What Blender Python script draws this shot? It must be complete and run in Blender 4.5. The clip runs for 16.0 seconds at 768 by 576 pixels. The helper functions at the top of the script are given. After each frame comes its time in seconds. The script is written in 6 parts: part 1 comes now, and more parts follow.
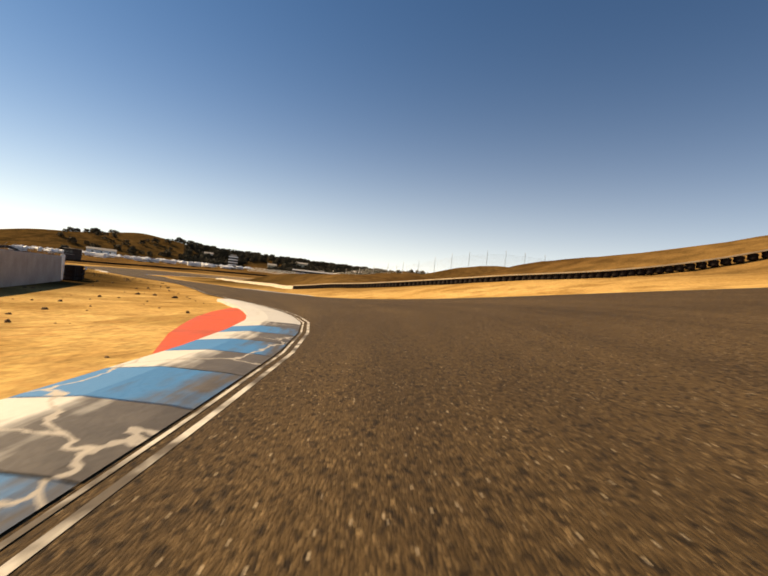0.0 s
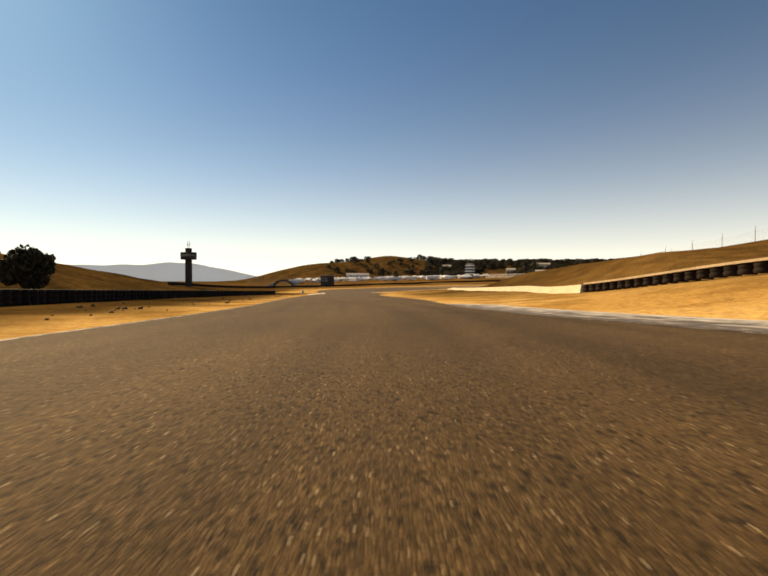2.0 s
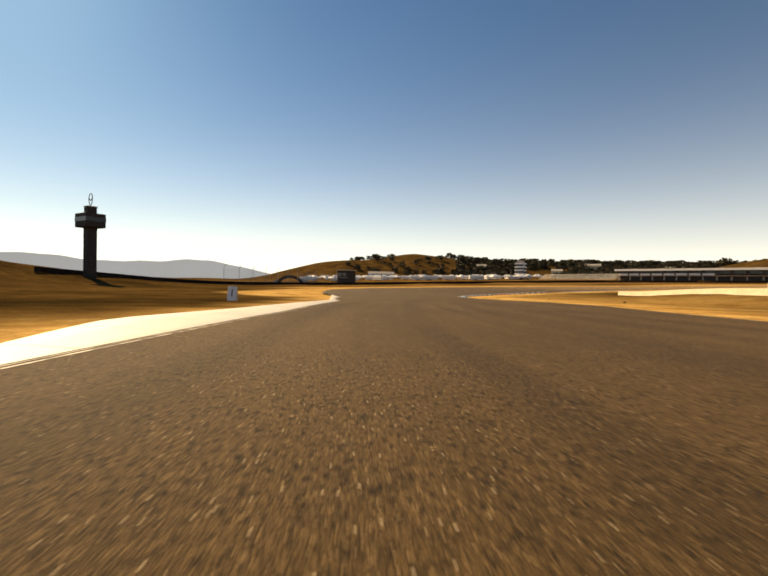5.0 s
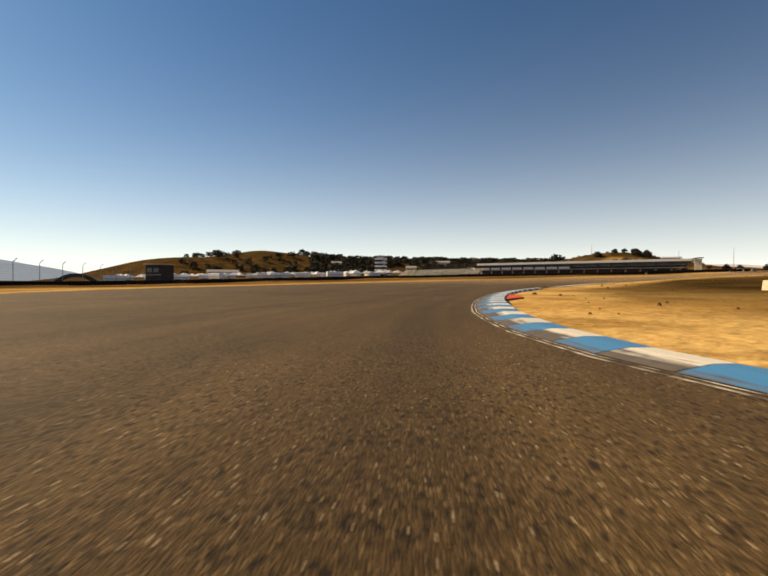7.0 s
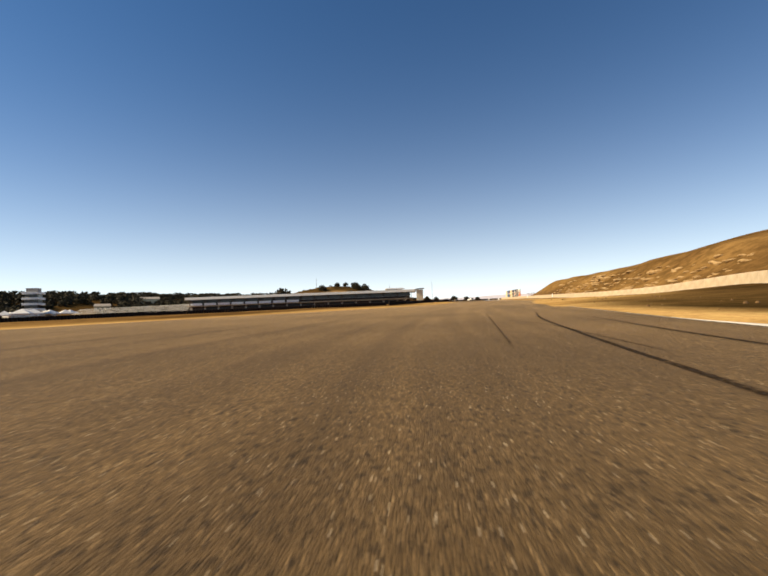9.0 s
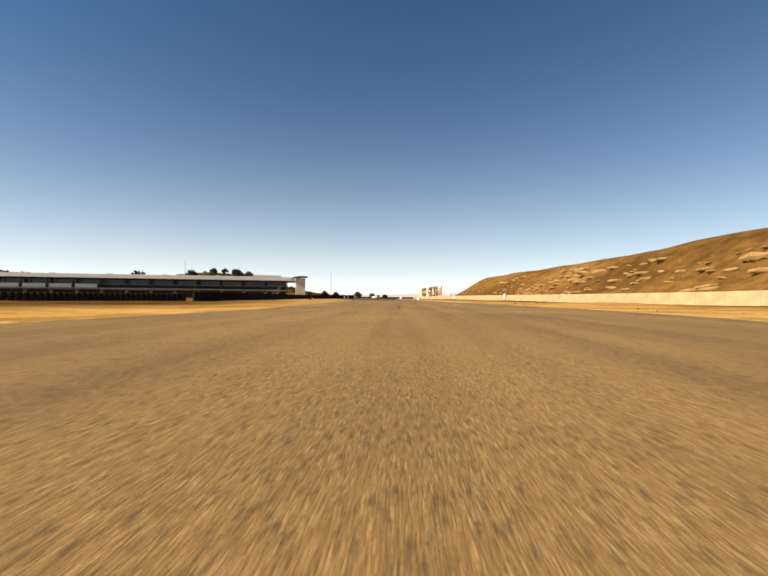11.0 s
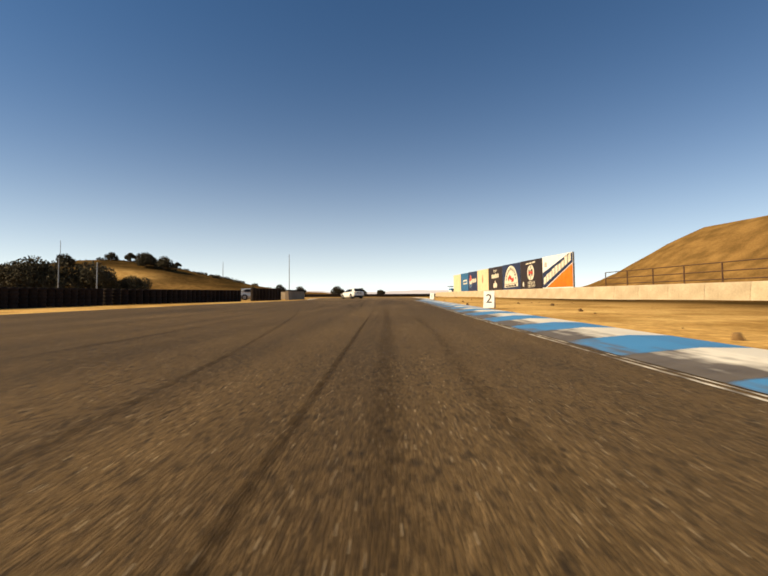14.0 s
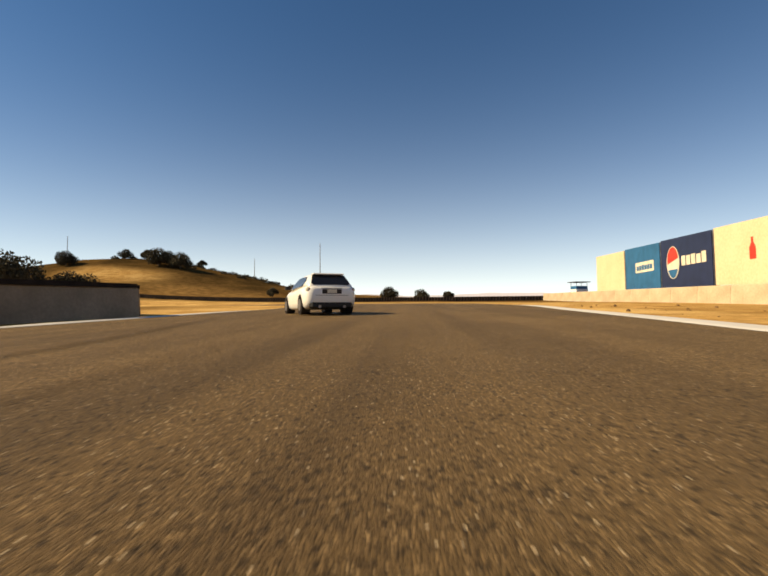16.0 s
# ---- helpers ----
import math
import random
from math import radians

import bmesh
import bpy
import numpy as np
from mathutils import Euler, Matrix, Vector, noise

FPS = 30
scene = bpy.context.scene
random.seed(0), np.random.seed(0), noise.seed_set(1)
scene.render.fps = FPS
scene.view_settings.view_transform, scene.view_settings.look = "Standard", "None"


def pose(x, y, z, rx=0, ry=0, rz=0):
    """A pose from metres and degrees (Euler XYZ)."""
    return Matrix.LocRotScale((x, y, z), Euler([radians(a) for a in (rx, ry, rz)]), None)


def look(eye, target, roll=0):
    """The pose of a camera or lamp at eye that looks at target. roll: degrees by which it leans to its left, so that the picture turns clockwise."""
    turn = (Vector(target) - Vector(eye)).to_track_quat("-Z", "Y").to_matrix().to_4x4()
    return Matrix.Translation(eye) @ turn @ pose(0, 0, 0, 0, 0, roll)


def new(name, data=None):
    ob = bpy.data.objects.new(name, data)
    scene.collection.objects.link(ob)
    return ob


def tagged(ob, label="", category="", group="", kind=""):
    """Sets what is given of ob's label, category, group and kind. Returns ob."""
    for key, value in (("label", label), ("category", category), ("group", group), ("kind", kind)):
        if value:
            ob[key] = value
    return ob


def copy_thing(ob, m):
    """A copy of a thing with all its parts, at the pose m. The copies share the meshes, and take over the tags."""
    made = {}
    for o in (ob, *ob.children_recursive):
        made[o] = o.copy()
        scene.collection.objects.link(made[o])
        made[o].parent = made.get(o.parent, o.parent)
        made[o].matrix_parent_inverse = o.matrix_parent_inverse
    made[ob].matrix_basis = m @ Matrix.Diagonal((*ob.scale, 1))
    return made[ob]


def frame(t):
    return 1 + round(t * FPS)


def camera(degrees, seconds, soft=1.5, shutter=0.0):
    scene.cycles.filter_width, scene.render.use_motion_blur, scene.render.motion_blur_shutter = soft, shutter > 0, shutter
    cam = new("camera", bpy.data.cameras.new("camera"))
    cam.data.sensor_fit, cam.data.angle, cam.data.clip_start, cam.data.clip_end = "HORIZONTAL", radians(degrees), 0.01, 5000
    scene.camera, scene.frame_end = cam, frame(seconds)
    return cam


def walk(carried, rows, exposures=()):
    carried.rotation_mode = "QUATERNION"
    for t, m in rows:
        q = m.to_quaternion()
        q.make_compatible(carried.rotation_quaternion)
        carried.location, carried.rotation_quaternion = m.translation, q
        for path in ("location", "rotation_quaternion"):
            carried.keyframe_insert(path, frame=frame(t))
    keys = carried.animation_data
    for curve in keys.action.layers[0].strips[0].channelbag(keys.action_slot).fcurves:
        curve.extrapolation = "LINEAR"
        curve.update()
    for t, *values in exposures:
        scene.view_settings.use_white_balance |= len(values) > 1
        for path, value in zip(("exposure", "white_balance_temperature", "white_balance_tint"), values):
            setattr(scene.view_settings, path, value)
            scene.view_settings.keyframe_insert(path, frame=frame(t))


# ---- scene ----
cam = camera(83.0, 16.0, soft=1.8, shutter=0.05)
PATH = [
    (0, (112.722, -333.790, 4.308), (111.797, -332.017, 4.308), 6.54),
    (0.5, (108.575, -326.842, 4.272), (107.431, -325.202, 4.269), 5.64),
    (1, (103.286, -320.718, 4.027), (101.904, -319.272, 4.002), 4.13),
    (1.5, (97.209, -314.988, 3.718), (95.644, -313.742, 3.695), 2.73),
    (2, (89.293, -309.364, 3.389), (87.589, -308.317, 3.355), 0.13),
    (2.5, (80.204, -303.938, 3.120), (78.442, -302.993, 3.100), -0.53),
    (3, (69.976, -299.229, 2.839), (68.183, -298.342, 2.828), -0.65),
    (3.5, (59.265, -294.858, 2.555), (57.461, -293.995, 2.542), -0.43),
    (4, (48.446, -290.555, 2.270), (46.647, -289.682, 2.252), 0.08),
    (4.5, (37.739, -286.162, 1.990), (35.959, -285.252, 1.965), 0.70),
    (5, (27.362, -281.522, 1.717), (25.615, -280.550, 1.688), 1.21),
    (5.5, (17.535, -276.477, 1.462), (15.835, -275.425, 1.430), 1.43),
    (6, (8.480, -270.937, 1.234), (6.850, -269.779, 1.219), 1.66),
    (6.5, (0.711, -264.934, 1.059), (-0.793, -263.616, 1.053), 1.12),
    (7, (-5.136, -257.995, 0.956), (-6.465, -256.500, 0.932), 0.22),
    (7.5, (-10.986, -249.627, 0.916), (-11.995, -247.900, 0.896), -0.67),
    (8, (-15.690, -239.787, 0.982), (-16.414, -237.923, 0.996), -0.76),
    (8.5, (-19.210, -228.912, 1.153), (-19.707, -226.977, 1.250), -2.12),
    (9, (-21.399, -217.062, 1.411), (-21.628, -215.079, 1.535), -2.10),
    (9.5, (-21.571, -204.146, 1.739), (-21.566, -202.149, 1.860), -1.83),
    (10, (-20.382, -189.904, 2.124), (-20.249, -187.912, 2.238), -1.17),
    (10.5, (-18.300, -174.407, 2.553), (-18.117, -172.418, 2.658), -0.38),
    (11, (-15.776, -157.739, 3.019), (-15.588, -155.750, 3.117), 0.28),
    (11.5, (-13.256, -139.983, 3.516), (-13.078, -137.993, 3.611), 0.55),
    (12, (-11.013, -121.346, 4.037), (-10.817, -119.358, 4.135), 0.95),
    (12.5, (-8.842, -102.735, 4.558), (-8.589, -100.754, 4.649), 1.90),
    (13, (-7.159, -85.177, 5.048), (-6.949, -83.191, 5.153), 0.45),
    (13.5, (-6.000, -67.477, 5.540), (-5.798, -65.490, 5.657), -0.16),
    (14, (-4.728, -51.077, 5.996), (-4.529, -49.088, 6.081), -0.51),
    (14.5, (-2.860, -36.600, 6.399), (-2.692, -34.608, 6.462), -0.16),
    (15, (-1.412, -23.737, 6.755), (-1.219, -21.748, 6.817), 0.70),
    (15.5, (0.521, -14.087, 7.022), (0.572, -12.090, 7.110), 0.57),
    (16, (0.442, -4.762, 7.273), (0.320, -2.769, 7.376), -0.55),
]
walk(cam, [(t, look(eye, target, roll)) for t, eye, target, roll in PATH], ((0, 0.8, 8300, 12), (0.7, 0.75, 8300, 12), (1.5, 0.72, 9100, 12), (3, 0.86, 10000, 12), (6, 0.84, 9400, 12), (7, 0.62, 8300, 10), (8.3, 0.85, 7600, 9), (9, 0.85, 7200, 9), (11, 0.85, 7800, 8), (11.7, 0.85, 7800, 8), (13, 0.80, 7600, 8), (14, 0.79, 7700, 8), (16, 0.78, 7700, 8)))

# ---- world, sun ----
SUN_YAW, SUN_EL = 104.0, 34.0
world = bpy.data.worlds.new("world")
scene.world = world
world.use_nodes = True
wn = world.node_tree.nodes
sky = wn.new("ShaderNodeTexSky")
sky.sky_type = "NISHITA"
sky.sun_disc = False
sky.sun_elevation, sky.sun_rotation = radians(SUN_EL), radians(360 - SUN_YAW)
sky.air_density, sky.dust_density, sky.ozone_density = 1.0, 0.3, 3.5
wn["Background"].inputs["Strength"].default_value = 0.060
# pale dust haze that thins upwards from the horizon
wl = world.node_tree.links
direction, parts_of = wn.new("ShaderNodeTexCoord"), wn.new("ShaderNodeSeparateXYZ")
wl.new(direction.outputs["Generated"], parts_of.inputs["Vector"])
thin = wn.new("ShaderNodeMath")
thin.operation, thin.inputs[1].default_value = "MULTIPLY", -8.0
wl.new(parts_of.outputs["Z"], thin.inputs[0])
fall = wn.new("ShaderNodeMath")
fall.operation = "EXPONENT"
wl.new(thin.outputs["Value"], fall.inputs[0])
haze = wn.new("ShaderNodeMath")
haze.operation, haze.inputs[1].default_value, haze.use_clamp = "MULTIPLY", 0.9, True
wl.new(fall.outputs["Value"], haze.inputs[0])
clear = wn.new("ShaderNodeMix")
clear.data_type, clear.blend_type = "RGBA", "MULTIPLY"
clear.inputs["Factor"].default_value, clear.inputs["B"].default_value = 1.0, (0.33, 0.68, 0.97, 1)
wl.new(sky.outputs["Color"], clear.inputs["A"])
haze_mix = wn.new("ShaderNodeMix")
haze_mix.data_type = "RGBA"
haze_mix.inputs["B"].default_value = (13.6, 14.6, 15.8, 1)
wl.new(haze.outputs["Value"], haze_mix.inputs["Factor"])
wl.new(clear.outputs["Result"], haze_mix.inputs["A"])
wl.new(haze_mix.outputs["Result"], wn["Background"].inputs["Color"])
sun_data = bpy.data.lights.new("sun", "SUN")
sun_data.energy, sun_data.angle, sun_data.color = 4.1, radians(0.53), (1.0, 0.84, 0.60)
sun = new("sun", sun_data)
sd = Vector((-math.sin(radians(SUN_YAW)) * math.cos(radians(SUN_EL)), math.cos(radians(SUN_YAW)) * math.cos(radians(SUN_EL)), math.sin(radians(SUN_EL))))
sun.rotation_euler = sd.to_track_quat("Z", "Y").to_euler()


# ---- materials ----
def material(name, color, color2=None, scale=3.0, rough=0.85, metal=0.0, bump=0.0, bump_scale=40.0, spec=0.3, fine=0.25, detail=6.0, vary=0.0, contrast=(0.35, 0.65)):
    m = bpy.data.materials.new(name)
    m.use_nodes = True
    nt = m.node_tree
    n, ln = nt.nodes, nt.links
    b = n["Principled BSDF"]
    b.inputs["Roughness"].default_value, b.inputs["Metallic"].default_value = rough, metal
    b.inputs["Specular IOR Level"].default_value = spec
    c2 = color2 or tuple(v * 0.75 for v in color)
    tc = n.new("ShaderNodeTexCoord")
    no = n.new("ShaderNodeTexNoise")
    no.inputs["Scale"].default_value, no.inputs["Detail"].default_value = scale, detail
    ln.new(tc.outputs["Object"], no.inputs["Vector"])
    rp = n.new("ShaderNodeValToRGB")
    rp.color_ramp.elements[0].position, rp.color_ramp.elements[1].position = contrast
    rp.color_ramp.elements[0].color, rp.color_ramp.elements[1].color = (*c2, 1), (*color, 1)
    ln.new(no.outputs["Fac"], rp.inputs["Fac"])
    n2 = n.new("ShaderNodeTexNoise")
    n2.inputs["Scale"].default_value, n2.inputs["Detail"].default_value = scale * 14, 4
    ln.new(tc.outputs["Object"], n2.inputs["Vector"])
    mx = n.new("ShaderNodeMix")
    mx.data_type, mx.blend_type = "RGBA", "OVERLAY"
    mx.inputs["Factor"].default_value = fine
    ln.new(rp.outputs["Color"], mx.inputs["A"])
    ln.new(n2.outputs["Fac"], mx.inputs["B"])
    out = mx.outputs["Result"]
    if vary:
        oi = n.new("ShaderNodeObjectInfo")
        hs = n.new("ShaderNodeHueSaturation")
        mr = n.new("ShaderNodeMapRange")
        mr.inputs["To Min"].default_value, mr.inputs["To Max"].default_value = 1 - vary, 1 + vary
        ln.new(oi.outputs["Random"], mr.inputs["Value"])
        ln.new(mr.outputs["Result"], hs.inputs["Value"])
        ln.new(out, hs.inputs["Color"])
        out = hs.outputs["Color"]
    ln.new(out, b.inputs["Base Color"])
    if bump:
        n3 = n.new("ShaderNodeTexNoise")
        n3.inputs["Scale"].default_value, n3.inputs["Detail"].default_value = bump_scale, 5
        ln.new(tc.outputs["Object"], n3.inputs["Vector"])
        bp = n.new("ShaderNodeBump")
        bp.inputs["Strength"].default_value, bp.inputs["Distance"].default_value = bump, 0.02
        ln.new(n3.outputs["Fac"], bp.inputs["Height"])
        ln.new(bp.outputs["Normal"], b.inputs["Normal"])
    return m


def asphalt_material():
    m = bpy.data.materials.new("asphalt")
    m.use_nodes = True
    n, ln = m.node_tree.nodes, m.node_tree.links
    b = n["Principled BSDF"]
    b.inputs["Roughness"].default_value, b.inputs["Specular IOR Level"].default_value = 0.9, 0.15
    b.inputs["Sheen Weight"].default_value, b.inputs["Sheen Roughness"].default_value = 0.04, 0.4
    b.inputs["Sheen Tint"].default_value = (0.9, 0.72, 0.5, 1)
    tc = n.new("ShaderNodeTexCoord")
    vo = n.new("ShaderNodeTexVoronoi")
    vo.inputs["Scale"].default_value = 128
    ln.new(tc.outputs["Object"], vo.inputs["Vector"])
    stones = n.new("ShaderNodeValToRGB")
    el = stones.color_ramp.elements
    el[0].position, el[0].color = 0.0, (0.036, 0.022, 0.009, 1)
    el[1].position, el[1].color = 1.0, (0.34, 0.23, 0.115, 1)
    e = el.new(0.4)
    e.color = (0.080, 0.049, 0.019, 1)
    e = el.new(0.91)
    e.color = (0.128, 0.079, 0.033, 1)
    sep = n.new("ShaderNodeSeparateColor")
    ln.new(vo.outputs["Color"], sep.inputs["Color"])
    ln.new(sep.outputs["Red"], stones.inputs["Fac"])
    # sparse larger pale stones
    vp = n.new("ShaderNodeTexVoronoi")
    vp.inputs["Scale"].default_value = 58
    ln.new(tc.outputs["Object"], vp.inputs["Vector"])
    sp = n.new("ShaderNodeSeparateColor")
    ln.new(vp.outputs["Color"], sp.inputs["Color"])
    pick = n.new("ShaderNodeMath")
    pick.operation, pick.inputs[1].default_value = "GREATER_THAN", 0.965
    ln.new(sp.outputs["Green"], pick.inputs[0])
    small = n.new("ShaderNodeMath")
    small.operation, small.inputs[1].default_value = "LESS_THAN", 0.30
    ln.new(vp.outputs["Distance"], small.inputs[0])
    both = n.new("ShaderNodeMath")
    both.operation = "MULTIPLY"
    ln.new(pick.outputs["Value"], both.inputs[0])
    ln.new(small.outputs["Value"], both.inputs[1])
    pit = n.new("ShaderNodeMath")
    pit.operation, pit.inputs[1].default_value = "LESS_THAN", 0.12
    ln.new(sp.outputs["Blue"], pit.inputs[0])
    dark = n.new("ShaderNodeMix")
    dark.data_type = "RGBA"
    ln.new(pit.outputs["Value"], dark.inputs["Factor"])
    ln.new(stones.outputs["Color"], dark.inputs["A"])
    dark.inputs["B"].default_value = (0.020, 0.012, 0.005, 1)
    pale_stone = n.new("ShaderNodeMix")
    pale_stone.data_type = "RGBA"
    ln.new(both.outputs["Value"], pale_stone.inputs["Factor"])
    ln.new(dark.outputs["Result"], pale_stone.inputs["A"])
    pale_stone.inputs["B"].default_value = (0.62, 0.50, 0.34, 1)
    big = n.new("ShaderNodeTexNoise")
    big.inputs["Scale"].default_value, big.inputs["Detail"].default_value = 0.22, 5
    ln.new(tc.outputs["Object"], big.inputs["Vector"])
    br = n.new("ShaderNodeValToRGB")
    br.color_ramp.elements[0].position, br.color_ramp.elements[1].position = 0.3, 0.72
    br.color_ramp.elements[0].color, br.color_ramp.elements[1].color = (0.72, 0.70, 0.68, 1), (1.12, 1.1, 1.08, 1)
    ln.new(big.outputs["Fac"], br.inputs["Fac"])
    mx = n.new("ShaderNodeMix")
    mx.data_type, mx.blend_type = "RGBA", "MULTIPLY"
    mx.inputs["Factor"].default_value = 1.0
    ln.new(pale_stone.outputs["Result"], mx.inputs["A"])
    ln.new(br.outputs["Color"], mx.inputs["B"])
    # rubbered lanes that run along the track
    lanes = []
    for key in ("across", "along"):
        at = n.new("ShaderNodeAttribute")
        at.attribute_name = key
        lanes.append(at)
    cx = n.new("ShaderNodeCombineXYZ")
    squeeze = n.new("ShaderNodeMath")
    squeeze.operation, squeeze.inputs[1].default_value = "MULTIPLY", 0.035
    ln.new(lanes[1].outputs["Fac"], squeeze.inputs[0])
    ln.new(lanes[0].outputs["Fac"], cx.inputs["X"])
    ln.new(squeeze.outputs["Value"], cx.inputs["Y"])
    lane = n.new("ShaderNodeTexNoise")
    lane.inputs["Scale"].default_value, lane.inputs["Detail"].default_value = 1.3, 6
    ln.new(cx.outputs["Vector"], lane.inputs["Vector"])
    lr = n.new("ShaderNodeValToRGB")
    lr.color_ramp.elements[0].position, lr.color_ramp.elements[1].position = 0.36, 0.60
    lr.color_ramp.elements[0].color, lr.color_ramp.elements[1].color = (0.70, 0.68, 0.66, 1), (1.08, 1.07, 1.06, 1)
    ln.new(lane.outputs["Fac"], lr.inputs["Fac"])
    rub = n.new("ShaderNodeMix")
    rub.data_type, rub.blend_type = "RGBA", "MULTIPLY"
    rub.inputs["Factor"].default_value = 1.0
    ln.new(mx.outputs["Result"], rub.inputs["A"])
    ln.new(lr.outputs["Color"], rub.inputs["B"])
    # brighter look of some stretches in the sun, put into the asphalt colour
    sunlit = n.new("ShaderNodeAttribute")
    sunlit.attribute_name = "pale"
    up = n.new("ShaderNodeMix")
    up.data_type, up.blend_type = "RGBA", "MULTIPLY"
    ln.new(sunlit.outputs["Fac"], up.inputs["Factor"])
    ln.new(rub.outputs["Result"], up.inputs["A"])
    up.inputs["B"].default_value = (3.15, 3.2, 3.2, 1)
    sunlit_mix, share = n.new("ShaderNodeMix"), n.new("ShaderNodeMath")
    sunlit_mix.data_type, sunlit_mix.inputs["B"].default_value = "RGBA", (0.36, 0.245, 0.125, 1)
    share.operation, share.inputs[1].default_value = "MULTIPLY", 0.22
    ln.new(sunlit.outputs["Fac"], share.inputs[0])
    ln.new(share.outputs["Value"], sunlit_mix.inputs["Factor"])
    ln.new(up.outputs["Result"], sunlit_mix.inputs["A"])
    cap = n.new("ShaderNodeMix")
    cap.data_type, cap.blend_type = "RGBA", "DARKEN"
    cap.inputs["Factor"].default_value, cap.inputs["B"].default_value = 1.0, (0.62, 0.48, 0.30, 1)
    ln.new(sunlit_mix.outputs["Result"], cap.inputs["A"])
    ln.new(cap.outputs["Result"], b.inputs["Base Color"])
    bp = n.new("ShaderNodeBump")
    bp.inputs["Strength"].default_value, bp.inputs["Distance"].default_value = 0.8, 0.006
    ln.new(vo.outputs["Distance"], bp.inputs["Height"])
    bp.invert = True
    ln.new(bp.outputs["Normal"], b.inputs["Normal"])
    return m


def ground_material():
    """Dry grass and dirt; the share of bare sand comes from the sheet's own attribute."""
    m = bpy.data.materials.new("dry_ground")
    m.use_nodes = True
    n, ln = m.node_tree.nodes, m.node_tree.links
    b = n["Principled BSDF"]
    b.inputs["Roughness"].default_value, b.inputs["Specular IOR Level"].default_value = 0.95, 0.0
    tc = n.new("ShaderNodeTexCoord")

    def ramp(scale, c0, c1, p0=0.35, p1=0.65, detail=8):
        t = n.new("ShaderNodeTexNoise")
        t.inputs["Scale"].default_value, t.inputs["Detail"].default_value = scale, detail
        ln.new(tc.outputs["Object"], t.inputs["Vector"])
        r = n.new("ShaderNodeValToRGB")
        r.color_ramp.elements[0].position, r.color_ramp.elements[1].position = p0, p1
        r.color_ramp.elements[0].color, r.color_ramp.elements[1].color = (*c0, 1), (*c1, 1)
        ln.new(t.outputs["Fac"], r.inputs["Fac"])
        return r.outputs["Color"]

    def mix(kind, fac, a, c):
        x = n.new("ShaderNodeMix")
        x.data_type, x.blend_type = "RGBA", kind
        if isinstance(fac, float):
            x.inputs["Factor"].default_value = fac
        else:
            ln.new(fac, x.inputs["Factor"])
        ln.new(a, x.inputs["A"])
        ln.new(c, x.inputs["B"])
        return x.outputs["Result"]

    grass = mix("OVERLAY", 0.5, ramp(0.035, (0.092, 0.048, 0.0165), (0.235, 0.134, 0.046)), ramp(0.55, (0.22, 0.22, 0.22), (0.70, 0.70, 0.70), 0.38, 0.62))
    sand = mix("OVERLAY", 0.45, ramp(0.12, (0.50, 0.29, 0.095), (0.64, 0.41, 0.155)), ramp(2.5, (0.35, 0.35, 0.35), (0.62, 0.62, 0.62)))
    # scoured patches of darker earth in the sand
    sand = mix("MULTIPLY", 0.6, sand, ramp(0.42, (0.48, 0.42, 0.34), (1.0, 1.0, 1.0), 0.40, 0.53, 10))
    at = n.new("ShaderNodeAttribute")
    at.attribute_name = "sandy"
    blend = mix("MIX", at.outputs["Fac"], grass, sand)
    # dark brush colour, which also paints the southern hill's shade
    bt = n.new("ShaderNodeAttribute")
    bt.attribute_name = "brush_shade"
    brush_shade = mix("OVERLAY", 0.5, ramp(0.09, (0.036, 0.023, 0.009), (0.105, 0.060, 0.020)), ramp(0.8, (0.2, 0.2, 0.2), (0.72, 0.72, 0.72)))
    blend = mix("MIX", bt.outputs["Fac"], blend, brush_shade)
    ln.new(mix("OVERLAY", 0.35, blend, ramp(9.0, (0.25, 0.25, 0.25), (0.75, 0.75, 0.75))), b.inputs["Base Color"])
    t = n.new("ShaderNodeTexNoise")
    t.inputs["Scale"].default_value, t.inputs["Detail"].default_value = 3.0, 10
    ln.new(tc.outputs["Object"], t.inputs["Vector"])
    bp = n.new("ShaderNodeBump")
    bp.inputs["Strength"].default_value, bp.inputs["Distance"].default_value = 0.6, 0.15
    ln.new(t.outputs["Fac"], bp.inputs["Height"])
    ln.new(bp.outputs["Normal"], b.inputs["Normal"])
    return m


